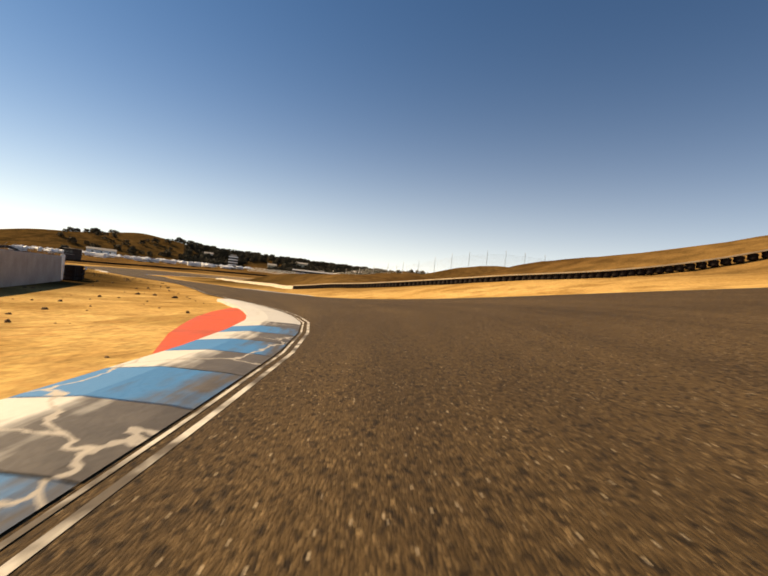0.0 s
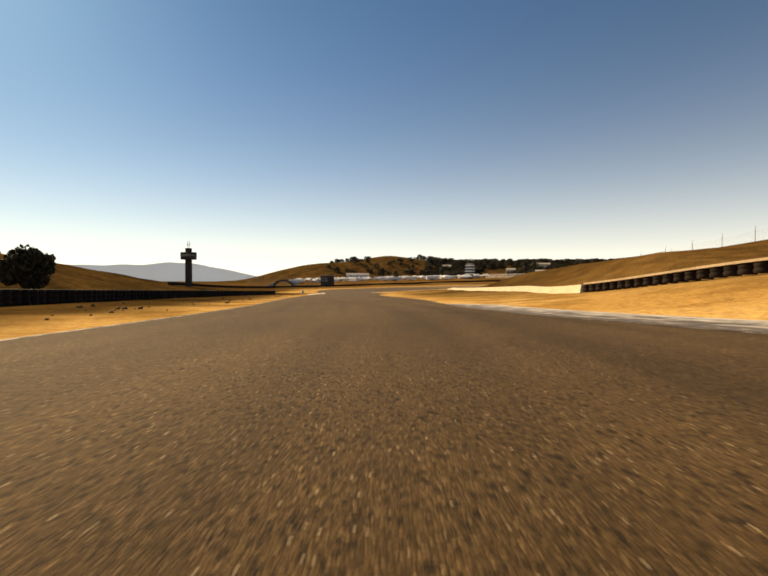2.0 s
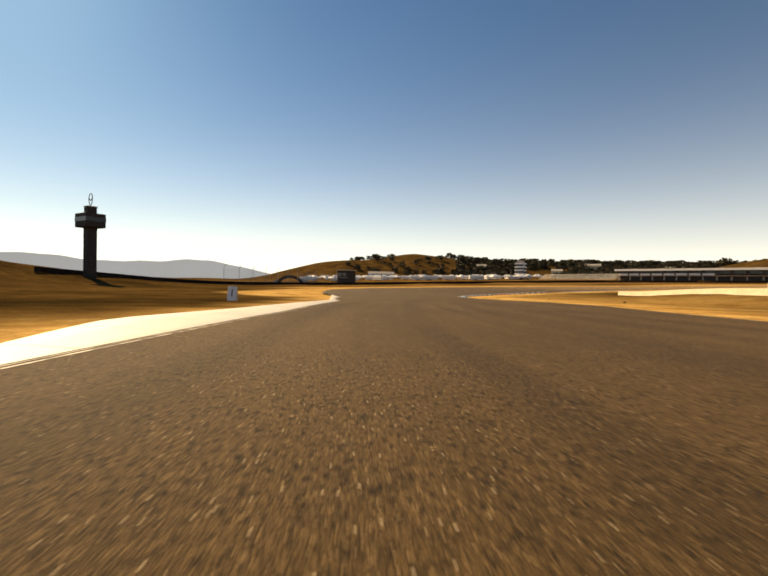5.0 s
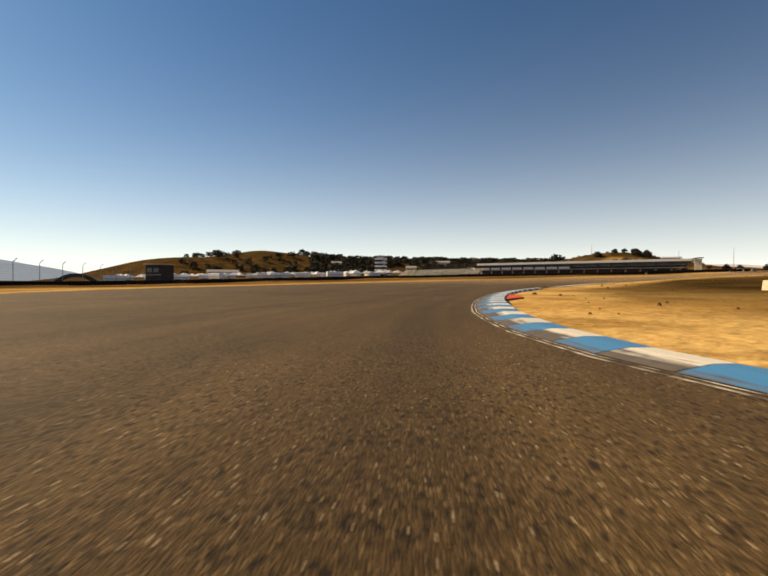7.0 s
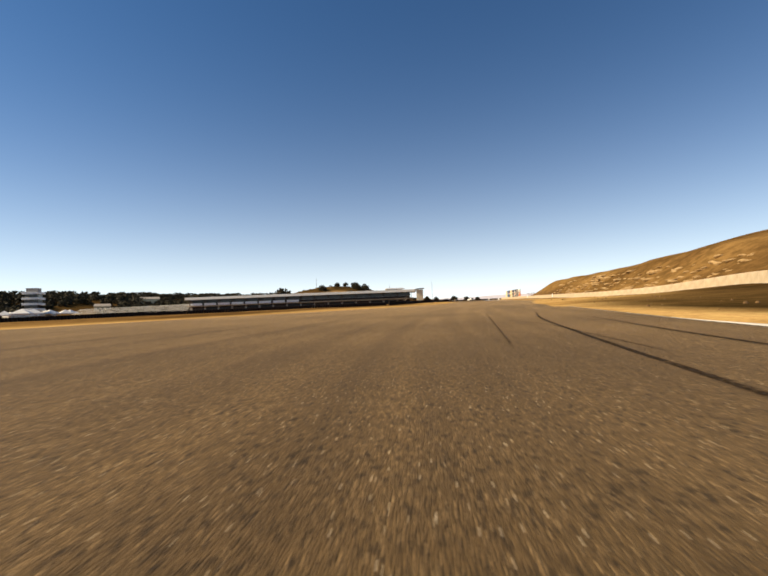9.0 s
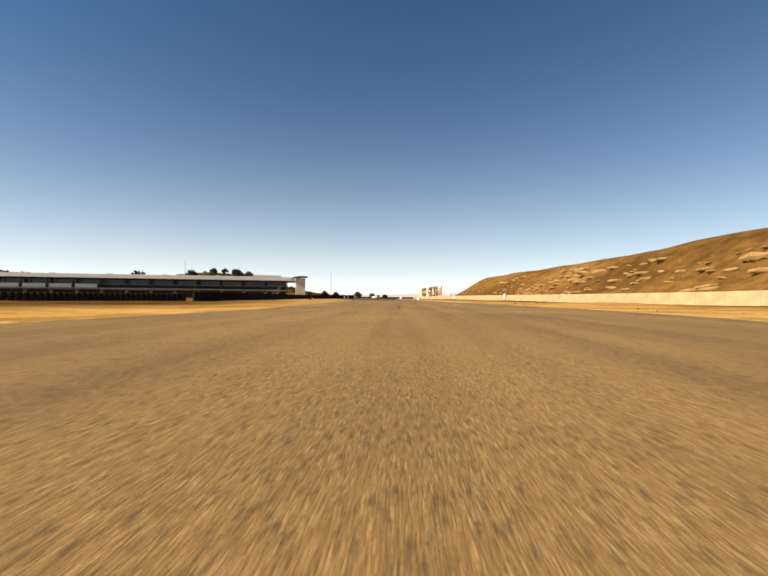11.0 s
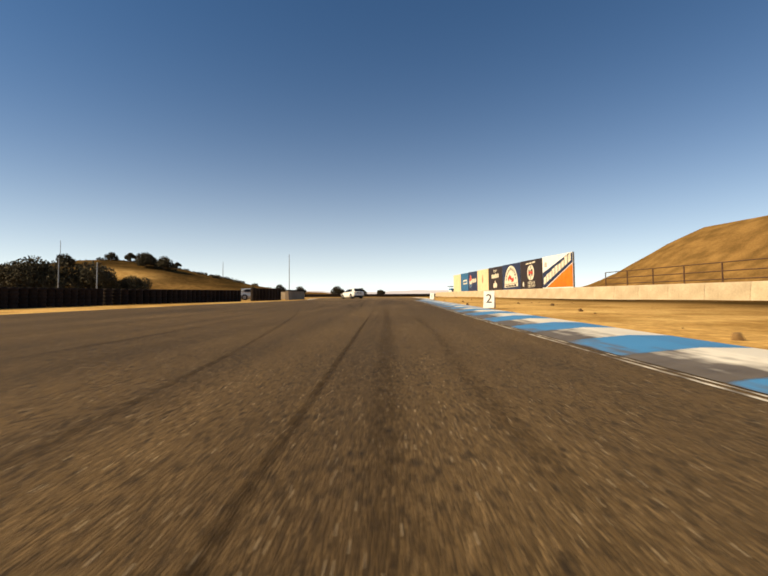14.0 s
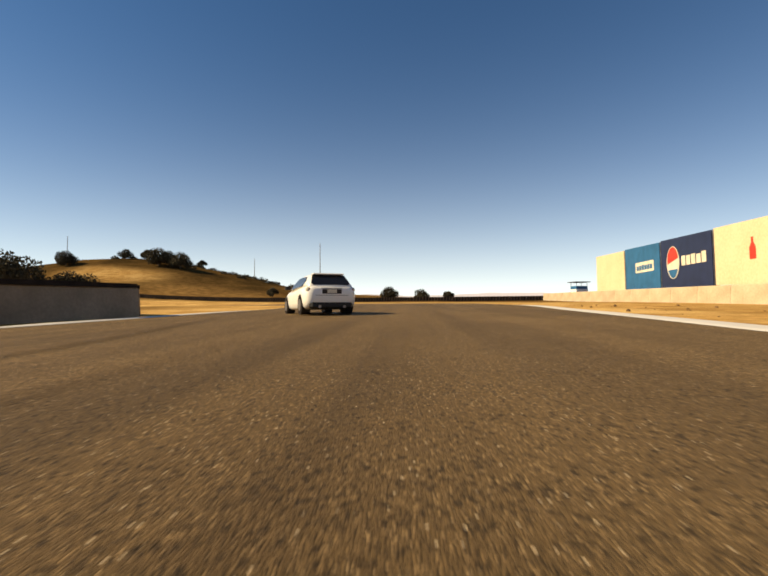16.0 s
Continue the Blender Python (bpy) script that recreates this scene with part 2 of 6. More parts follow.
def kerb_paint(name, paint, wear):
    """Paint on rough concrete, rubbed off and dark with rubber towards the track, with cracks."""
    m = bpy.data.materials.new(name)
    m.use_nodes = True
    n, ln = m.node_tree.nodes, m.node_tree.links
    b = n["Principled BSDF"]
    b.inputs["Roughness"].default_value, b.inputs["Specular IOR Level"].default_value = 0.6, 0.4
    tc, at = n.new("ShaderNodeTexCoord"), n.new("ShaderNodeAttribute")
    at.attribute_name = "rubbed"

    def noise_of(scale, detail):
        t = n.new("ShaderNodeTexNoise")
        t.inputs["Scale"].default_value, t.inputs["Detail"].default_value = scale, detail
        ln.new(tc.outputs["Object"], t.inputs["Vector"])
        return t.outputs["Fac"]

    def calc(kind, a, c):
        x = n.new("ShaderNodeMath")
        x.operation = kind
        for k, v in enumerate((a, c)):
            if isinstance(v, (int, float)):
                x.inputs[k].default_value = v
            else:
                ln.new(v, x.inputs[k])
        return x.outputs["Value"]

    def mix(fac, a, c):
        x = n.new("ShaderNodeMix")
        x.data_type = "RGBA"
        ln.new(fac, x.inputs["Factor"])
        for key, v in (("A", a), ("B", c)):
            if isinstance(v, tuple):
                x.inputs[key].default_value = (*v, 1)
            else:
                ln.new(v, x.inputs[key])
        return x.outputs["Result"]

    over, run_at, place = n.new("ShaderNodeAttribute"), n.new("ShaderNodeAttribute"), n.new("ShaderNodeCombineXYZ")
    over.attribute_name, run_at.attribute_name = "over", "run"
    ln.new(calc("MULTIPLY", over.outputs["Fac"], 9.0), place.inputs["X"])
    ln.new(calc("MULTIPLY", run_at.outputs["Fac"], 0.9), place.inputs["Y"])
    streak = n.new("ShaderNodeTexNoise")
    streak.inputs["Scale"].default_value, streak.inputs["Detail"].default_value = 1.0, 9
    ln.new(place.outputs["Vector"], streak.inputs["Vector"])
    chips = calc("ADD", calc("ADD", calc("MULTIPLY", noise_of(5.0, 10), 0.25), calc("MULTIPLY", streak.outputs["Fac"], 0.5)), calc("MULTIPLY", at.outputs["Fac"], wear))
    step = n.new("ShaderNodeMapRange")
    step.inputs["From Min"].default_value, step.inputs["From Max"].default_value = 0.80, 0.98
    ln.new(chips, step.inputs["Value"])
    bare = mix(noise_of(6, 6), (0.055, 0.043, 0.032), (0.17, 0.14, 0.105))
    faded = mix(noise_of(0.9, 4), tuple(v * 0.72 for v in paint), paint)
    col = mix(step.outputs["Result"], faded, bare)
    vo, warp, tear = n.new("ShaderNodeTexVoronoi"), n.new("ShaderNodeMix"), n.new("ShaderNodeAttribute")
    vo.feature, vo.inputs["Scale"].default_value, tear.attribute_name = "DISTANCE_TO_EDGE", 1.1, "cracked"
    warp.data_type = "RGBA"
    warp.inputs["Factor"].default_value = 0.2
    wn2 = n.new("ShaderNodeTexNoise")
    wn2.inputs["Scale"].default_value, wn2.inputs["Detail"].default_value = 5, 6
    ln.new(tc.outputs["Object"], wn2.inputs["Vector"])
    ln.new(tc.outputs["Object"], warp.inputs["A"])
    ln.new(wn2.outputs["Color"], warp.inputs["B"])
    ln.new(warp.outputs["Result"], vo.inputs["Vector"])
    crack = calc("MULTIPLY", calc("LESS_THAN", vo.outputs["Distance"], 0.009), tear.outputs["Fac"])
    ln.new(mix(crack, col, (0.52, 0.45, 0.35)), b.inputs["Base Color"])
    bp = n.new("ShaderNodeBump")
    bp.inputs["Strength"].default_value, bp.inputs["Distance"].default_value = 0.35, 0.01
    ln.new(noise_of(30, 6), bp.inputs["Height"])
    ln.new(bp.outputs["Normal"], b.inputs["Normal"])
    return m


ASPHALT = asphalt_material()
GROUND = ground_material()
LINE = material("worn_white_paint", (0.62, 0.56, 0.46), (0.10, 0.075, 0.05), 4.0, 0.7, contrast=(0.42, 0.60), fine=0.6)
KERB_WHITE = kerb_paint("kerb_white_paint", (0.80, 0.74, 0.62), 0.62)
KERB_CLEAN = kerb_paint("kerb_bleached_paint", (0.74, 0.69, 0.60), 0.2)
KERB_BLUE = kerb_paint("kerb_blue_paint", (0.055, 0.25, 0.51), 0.44)
RED_PAINT = material("red_painted_concrete", (0.80, 0.085, 0.016), (0.50, 0.075, 0.025), 1.6, 0.7, bump=0.2)
CONCRETE = material("pale_concrete", (0.58, 0.46, 0.31), (0.44, 0.34, 0.22), 0.6, 0.85, bump=0.2, vary=0.05)
GREY_BROWN_CONCRETE = material("grey_brown_concrete", (0.27, 0.21, 0.15), (0.19, 0.145, 0.10), 0.8, 0.9, bump=0.2)
CONCRETE_WHITE = material("whitewashed_concrete", (0.70, 0.61, 0.45), (0.56, 0.47, 0.33), 0.6, 0.8, bump=0.15, vary=0.04)
RUBBER = material("black_rubber", (0.026, 0.017, 0.013), (0.014, 0.010, 0.008), 3, 0.85, bump=0.2, vary=0.3, spec=0.12)
STEEL = material("grey_steel", (0.32, 0.32, 0.32), (0.22, 0.20, 0.18), 4, 0.45, 0.8)
RUST = material("rusty_brown_rail", (0.10, 0.050, 0.026), (0.06, 0.03, 0.018), 6, 0.85)
LEAF = material("oak_leaves", (0.062, 0.048, 0.021), (0.026, 0.021, 0.010), 0.8, 0.8, vary=0.25)
BARK = material("oak_bark", (0.11, 0.08, 0.055), (0.06, 0.045, 0.03), 4, 0.9, bump=0.4)
WHITE_PAINT = material("white_paint", (0.80, 0.78, 0.74), (0.72, 0.70, 0.66), 2, 0.5)
GREY_PAINT = material("grey_paint", (0.40, 0.36, 0.31), (0.32, 0.28, 0.24), 1.5, 0.7)
DARK_GLASS = material("dark_glass", (0.012, 0.012, 0.014), None, 1, 0.08, spec=0.3, fine=0.0)
DARK_BROWN = material("dark_brown_cladding", (0.055, 0.040, 0.032), (0.035, 0.026, 0.02), 1.2, 0.8)
BLACK = material("black_plastic", (0.018, 0.018, 0.018), None, 5, 0.55)
ROOF = material("white_metal_roof", (0.66, 0.64, 0.60), (0.55, 0.52, 0.48), 0.5, 0.45, 0.1)
CREAM = material("cream_board", (0.70, 0.56, 0.35), (0.63, 0.50, 0.30), 0.4, 0.7)
NAVY = material("navy_print", (0.020, 0.030, 0.075), None, 1, 0.5, fine=0.05)
BLUE_PRINT = material("blue_print", (0.025, 0.13, 0.27), None, 1, 0.5, fine=0.05)
DARK_PRINT = material("dark_brown_print", (0.030, 0.017, 0.013), None, 1, 0.5, fine=0.05)
ORANGE = material("orange_print", (0.80, 0.18, 0.012), None, 1, 0.5, fine=0.05)
RED_PRINT = material("red_print", (0.55, 0.05, 0.03), None, 1, 0.5, fine=0.05)
CREAM_PRINT = material("cream_print", (0.76, 0.68, 0.52), None, 1, 0.5, fine=0.05)
CONE = material("orange_cone_plastic", (0.75, 0.13, 0.01), None, 5, 0.6)


# ---- ground shape ----
def softp(d, w=12.0):
    return w * np.log1p(np.exp(np.clip(d / w, -50, 50)))


def smooth(a, b, v):
    k = np.clip((v - a) / (b - a), 0, 1)
    return k * k * (3 - 2 * k)


def height(x, y):
    """Height of the road level at a place: it falls to the third corner and climbs after it."""
    back = (x + 20) * 0.88 - (y + 255) * 0.47 - 8
    on = (x + 20) * 0.10 + (y + 255) * 0.99 - 8
    # the hairpin is banked and the ground outside it climbs on
    past = -(x - 102) * 0.65 + (y + 322.5) * 0.76
    out = (x - 102) * 0.76 + (y + 322.5) * 0.65
    tilt = 0.12 * (1 - smooth(-22, 28, past)) * (10 * np.tanh((out - 4) / 10) + 3.8)
    slope = 0.14 * softp(out - 7, 3) * smooth(66, 98, x) * (1 - smooth(-296, -264, y))
    return tilt + slope + 0.025 * softp(back) + 0.028 * (softp(on) - softp(on - 345, 30))


def wall_x(y):
    return 17.9 + 0.035 * y - 0.0065 * np.maximum(0, -150 - y) ** 2


def hills(x, y):
    """The banks and hills round the track, above the road level."""
    far = smooth(36, 70, x)
    bank = smooth(1.8, 20, x - wall_x(y)) * (1 - smooth(-9 + 6 * far, 14 + 8 * far, y)) * smooth(-190, -130, y - 0.35 * (x - 20))
    h = 8.1 * bank + 3.2 * bank * smooth(55, 120, x) * (1 - smooth(-60, 20, y))
    h = h + 3.0 * smooth(4, 20, x * 0.47 + y * 0.88 + 215) * smooth(84, 104, x) * (1 - smooth(-265, -225, y))
    # grassy bank behind the infield barrier
    dw, run_w = (x - 73.6) * 0.578 + (y + 285.8) * 0.817, -(x - 73.6) * 0.817 + (y + 285.8) * 0.578
    inner = 0.55 * smooth(-8, -0.5, dw) * (1 - smooth(75, 97, run_w)) + (3.05 * smooth(0.6, 11, dw) + 0.045 * softp(dw - 9, 3)) * (1 - smooth(50, 85, run_w))
    h = h + inner * smooth(-6, 14, run_w) * (1 - 0.85 * smooth(24, 58, dw))
    d2 = (x - 80) * 0.45 + (y + 296) * 0.89
    h = h + 1.15 * (1 - 0.6 * smooth(104, 122, x)) * smooth(-2, 9, d2) * smooth(66, 84, x) * (1 - smooth(-275, -240, y))
    h = h + 4.8 * smooth(10, 40, x - wall_x(y)) * smooth(-70, -130, y) * smooth(-205, -150, y - 0.35 * (x - 20)) * smooth(10, 25, x)
    # rise that carries the debris fence
    h = h + np.minimum(10.2, 0.17 * softp(x - 4, 6)) * np.exp(-((y + 186) / np.where(y < -186, 17, 32)) ** 2) * (1 - smooth(72, 125, x))
    west = np.hypot((x + 560) / 150, (y - 5) / 130)
    h = h + 27 * np.exp(-west ** 4 * 1.1)
    east = np.hypot((x - 165) / 75, (y + 205) / 70)
    h = h + 16 * np.maximum(0, np.exp(-east ** 2 * 1.2) - 0.06)
    h = h - 2.5 * np.exp(-np.hypot(x + 196, y + 216) ** 2 / 2400)
    ridge = smooth(-330, -520, x - 0.55 * y) * smooth(-10, 140, y)
    h = h + 22 * ridge
    sw = np.hypot((x + 60) / 100, (y + 375) / 75)
    h = h + 15 * np.exp(-sw ** 2 * 1.4) * smooth(28, 62, -0.475 * (x - 20) - 0.88 * (y + 283))
    nw = np.hypot((x + 110) / 78, (y - 155) / 58)
    h = h + 17.5 * np.exp(-nw ** 2 * 1.5)
    n2 = np.hypot((x + 90) / 150, (y - 420) / 160)
    return h + 14 * np.exp(-n2 ** 2)


def level(x, y):
    return float(height(x, y) + hills(x, y))


def spline(points, step=1.5):
    """A smooth curve through points of any width, with samples about step metres apart."""
    p = [np.array(q, float) for q in points]
    p = [2 * p[0] - p[1]] + p + [2 * p[-1] - p[-2]]
    out = []
    for i in range(1, len(p) - 2):
        n = max(2, int(np.hypot(*(p[i + 1] - p[i])[:2]) / step))
        for k in range(n):
            u = k / n
            a, b, c, d = p[i - 1], p[i], p[i + 1], p[i + 2]
            out.append(0.5 * (2 * b + (c - a) * u + (2 * a - 5 * b + 4 * c - d) * u * u + (3 * b - 3 * c + d - a) * u ** 3))
    out.append(p[-2])
    return np.array(out)


def sides(c):
    """Unit vectors to the right along a curve."""
    d = np.gradient(c[:, :2], axis=0)
    d /= np.linalg.norm(d, axis=1)[:, None]
    return np.c_[d[:, 1], -d[:, 0]]


# racing line, and the width of asphalt to its left and right by metres run from the corner's exit
LINE_POINTS = [
    (124.5, -371), (122.3, -356), (118.3, -343.5), (112.7, -333.8), (108.6, -326.8), (103.3, -320.7), (97.2, -315), (89.3, -309.4), (80.2, -303.9),
    (70, -299.2), (48.4, -290.6), (27.4, -281.5), (17.5, -276.5), (8.5, -270.9), (0.7, -264.9), (-5.1, -258), (-11, -249.6), (-15.7, -239.8),
    (-19.2, -228.9), (-21.4, -217.1), (-21.6, -204.1), (-20.4, -189.9), (-15.8, -157.7), (-11, -121.3), (-7.2, -85.2), (-4.7, -51.1), (-1.4, -23.7),
    (0.4, -4.8), (0.3, 12), (-0.5, 27), (-7, 44), (-30, 60), (-70, 66),
]
LEFT_WIDTH = ((-40, 4), (-10, 0.9), (0, 0.62), (3, 0.52), (6, 0.72), (8.2, 1.1), (12, 1.8), (16, 2.5), (20, 3.4), (25, 4.3), (35, 4.4), (56, 4.3), (70, 3.9), (91, 2.7), (113, 1.95), (124, 2.3), (134, 5), (143, 11),
              (153, 20), (164, 32), (175, 38), (187, 34), (200, 28), (215, 21), (230, 14), (247, 8.5), (265, 6.1), (284, 6.7), (320, 6.5), (338, 9), (354, 12.3), (382, 11.8), (401, 9.4), (420, 8.6), (480, 7))
RIGHT_WIDTH = ((-40, 12), (0, 12), (16, 9), (25, 7.4), (35, 5.2), (39.5, 4.3), (44, 3.3), (48, 3.0), (53, 3.5), (60, 4.7), (70, 5.6), (90, 6.6), (113, 9.2), (124, 10.3), (131, 9), (136, 6.5), (141, 3.6), (145, 1.4), (148, 0.95), (151, 0.83),
               (164, 0.9), (168, 1.1), (171, 1.4), (174, 1.9), (178, 2.8), (187, 4.0), (204, 5.8), (247, 8.4), (265, 8.8), (284, 7.6), (303, 6), (320, 4.2), (338, 3), (354, 1.8), (392, 1.9), (401, 4), (425, 7), (440, 9), (480, 8))
LINE_XY = spline(LINE_POINTS, 1.5)
LINE_RUN = np.r_[0, np.cumsum(np.hypot(*np.diff(LINE_XY, axis=0).T))] - np.hypot(*np.diff(spline(LINE_POINTS[:4], 1.5), axis=0).T).sum()
LINE_CURVE = np.c_[LINE_XY, np.interp(LINE_RUN, *zip(*LEFT_WIDTH)), np.interp(LINE_RUN, *zip(*RIGHT_WIDTH))]
LINE_SIDE = sides(LINE_CURVE)
LEFT_EDGE = LINE_CURVE[:, :2] - LINE_SIDE * LINE_CURVE[:, 2:3]
RIGHT_EDGE = LINE_CURVE[:, :2] + LINE_SIDE * LINE_CURVE[:, 3:4]


# ---- mesh helpers ----
def mesh_of(name, verts, faces, mats, smooth_faces=False):
    me = bpy.data.meshes.new(name)
    me.from_pydata([tuple(map(float, v)) for v in verts], [], faces)
    for m in mats if isinstance(mats, (list, tuple)) else [mats]:
        me.materials.append(m)
    if smooth_faces:
        me.polygons.foreach_set("use_smooth", [True] * len(me.polygons))
    me.update()
    return me


def thing(name, label, category, where=(0, 0, 0), turn=0.0, group="", kind=""):
    ob = new(name)
    ob.matrix_basis = pose(*where, 0, 0, turn)
    ob.empty_display_size = 0.2
    return tagged(ob, label, category, group, kind)


def part(name, data, mat, parent, label=""):
    """One mesh object under a thing or part; data is a bmesh or a mesh."""
    if isinstance(data, bmesh.types.BMesh):
        me = bpy.data.meshes.new(name)
        data.to_mesh(me)
        data.free()
        me.materials.append(mat)
        data = me
    ob = new(name, data)
    ob.parent = parent
    if label:
        ob["label"] = label
    return ob


def solo(name, data, mat, label, category, group="", kind=""):
    """A thing that is one mesh."""
    if isinstance(data, bmesh.types.BMesh):
        me = bpy.data.meshes.new(name)
        data.to_mesh(me)
        data.free()
        me.materials.append(mat)
        data = me
    return tagged(new(name, data), label, category, group, kind)


def box(bm, lo, hi, bevel=0.0, turn=None):
    m = Matrix.Translation([(a + b) / 2 for a, b in zip(lo, hi)]) @ Matrix.Diagonal([*(b - a for a, b in zip(lo, hi)), 1])
    if turn:
        m = turn @ m
    r = bmesh.ops.create_cube(bm, size=1, matrix=m)
    if bevel:
        es = {e for v in r["verts"] for e in v.link_edges}
        bmesh.ops.bevel(bm, geom=list(es), offset=bevel, segments=1, affect="EDGES", clamp_overlap=True)
    return bm


def tube(bm, a, b, r0, r1=None, seg=8):
    a, b = Vector(a), Vector(b)
    d = b - a
    m = Matrix.Translation((a + b) / 2) @ d.to_track_quat("Z", "Y").to_matrix().to_4x4()
    bmesh.ops.create_cone(bm, cap_ends=True, segments=seg, radius1=r0, radius2=r0 if r1 is None else r1, depth=d.length, matrix=m)
    return bm


def strip(edge_a, edge_b, lift_a, lift_b, drop=0.0):
    """Vertices and faces of a ribbon between two curves that follows the road level."""
    v, f = [], []
    for (ax, ay), (bx, by) in zip(edge_a, edge_b):
        v += [(ax, ay, height(ax, ay) + lift_a), (bx, by, height(bx, by) + lift_b)]
    for i in range(len(edge_a) - 1):
        f.append((2 * i, 2 * i + 1, 2 * i + 3, 2 * i + 2))
    return v, f


def offset_line(curve, off):
    s = sides(np.c_[curve[:, :2]])
    return curve[:, :2] + s * off


# ---- ground sheet ----
def ground_sheet():
    def axis(lo, hi, a, b, fine):
        core = list(np.arange(a, b + 0.1, fine))
        low, high, st = [a], [b], fine
        while low[-1] > lo or high[-1] < hi:
            st *= 1.22
            low.append(max(lo, low[-1] - st)) if low[-1] > lo else None
            high.append(min(hi, high[-1] + st)) if high[-1] < hi else None
        return np.array(low[:0:-1] + core + high[1:])

    xs, ys = axis(-4200, 4200, -150, 140, 2.5), axis(-4200, 4200, -385, 110, 2.5)
    gx, gy = np.meshgrid(xs, ys)
    lc = LINE_CURVE[::2]
    best = np.full(gx.shape, 1e9)
    for (x, y, l, r), (sx, sy) in zip(lc, LINE_SIDE[::2]):
        dx, dy = gx - x, gy - y
        lat = dx * sx + dy * sy
        d = np.hypot(dx, dy)
        gap = d - np.where(lat > 0, r, l)
        best = np.minimum(best, gap)
    rough = np.array([[noise.noise((x * 0.09, y * 0.09, 0.3)) * 0.35 + noise.noise((x * 0.4, y * 0.4, 2.3)) * 0.10 if b < 400 else noise.noise((x * 0.01, y * 0.01, 0.7)) * 3 for x, y, b in zip(rx, ry, rb)] for rx, ry, rb in zip(gx, gy, best)])
    z = height(gx, gy) + hills(gx, gy) - 0.035 + rough * smooth(3, 30, best)
    z = z - 0.12 * (1 - smooth(-4, -0.5, best))
    far = np.hypot(gx + 20, gy + 180)
    z = np.where(far > 900, z * (1 - smooth(900, 1500, far)) - 3 * smooth(900, 1500, far), z)
    w, h = len(xs), len(ys)
    verts = np.stack([gx, gy, z], -1).reshape(-1, 3)
    idx = np.arange(w * h).reshape(h, w)
    faces = np.stack([idx[:-1, :-1], idx[:-1, 1:], idx[1:, 1:], idx[1:, :-1]], -1).reshape(-1, 4).tolist()
    me = mesh_of("ground", verts, faces, GROUND, True)
    sandy = me.attributes.new("sandy", "FLOAT", "POINT")
    patch = np.array([noise.noise((x * 0.03, y * 0.03, 5.0)) for x, y, z in verts])
    vx, vy = verts[:, 0], verts[:, 1]
    south = (vy < -271.5 - (vx - 8) * 0.465) & (vx > -60) & (vx < 92)
    near, wide = np.where(south, 1.5, 4.0), np.where(south, 5.5, 17.0)
    val = np.clip(1 - smooth(near, wide, best.ravel() + np.where(south, 4, 9) * patch), 0, 1)
    sandy.data.foreach_set("value", np.maximum(val, 0.75 * np.exp(-((vx + 90) / 17) ** 2 - ((vy - 121) / 10) ** 2)))
    # low dark brush on the southern field and along the foot of the barrier; on the hill it also paints in the shaded
    # slope
    beyond = (-271.5 - (vx - 8) * 0.465 - vy) * 0.91 + 8 * patch * smooth(-20, -60, vx)
    field = smooth(-1, 1 + 30 * smooth(-20, -60, vx), beyond) * (1 - smooth(88, 104, vx)) * smooth(1.8 + 2.2 * smooth(84, 98, vx), 3.6 + 3.0 * smooth(84, 98, vx), best.ravel() + 2.5 * patch) * np.clip(0.95 + 0.7 * patch, 0, 1) * (1 - 0.4 * smooth(45, 75, best.ravel()))
    foot = wall_x(vy) - vx
    strip_ = smooth(0.2, 1.6, foot) * (1 - smooth(5.2, 8.0, foot + 3.0 * patch)) * smooth(-200, -180, vy) * np.clip(0.85 + 1.2 * patch, 0, 1) * smooth(1.5, 3.5, best.ravel()) * (1 - smooth(-15, 5, vy))
    infield = ((vy > -271.5 - (vx - 8) * 0.465) & (vx > -20) & (vx < 95)) * (1 - smooth(45, 90, vx + 25 * patch)) * smooth(2.6, 4.4, best.ravel() + 2.5 * patch) * (1 - smooth(-200, -160, vy)) * np.clip(0.8 + 0.8 * patch, 0, 1)
    ridge_scrub = 0.9 * smooth(-260, -340, vx - 0.3 * vy) * np.clip(1.0 + 1.0 * patch, 0, 1)
    # oak scrub over the upper flank of the hill by the field, with a scoured track cut into it
    cut = np.exp(-((vx + 90) / 17) ** 2 - ((vy - 121) / 10) ** 2)
    dome = 17.5 * np.exp(-(((vx + 110) / 78) ** 2 + ((vy - 155) / 58) ** 2) * 1.5)
    flank = smooth(4.5, 8.5, dome + 5 * patch + 0.06 * np.clip(vx + 90, -40, 40)) * smooth(2, 4, dome) * (1 - smooth(0.2, 0.5, cut))
    brush_shade = np.maximum.reduce([field, strip_, infield, ridge_scrub, 0.9 * flank])
    me.attributes.new("brush_shade", "FLOAT", "POINT").data.foreach_set("value", brush_shade)
    tagged(new("ground", me), "dry golden grass and bare sandy dirt", "ground", kind="structure")


ground_sheet()

# split the road across so that it follows the ground
rv, rf, N = [], [], 7
for (ax, ay), (bx, by) in zip(LEFT_EDGE - LINE_SIDE * 0.13, RIGHT_EDGE + LINE_SIDE * 0.13):
    for k in range(N):
        u = k / (N - 1)
        x, y = ax + (bx - ax) * u, ay + (by - ay) * u
        rv.append((x, y, height(x, y)))
for i in range(len(LEFT_EDGE) - 1):
    for k in range(N - 1):
        rf.append((i * N + k, i * N + k + 1, (i + 1) * N + k + 1, (i + 1) * N + k))
road_mesh = mesh_of("road", rv, rf, ASPHALT)
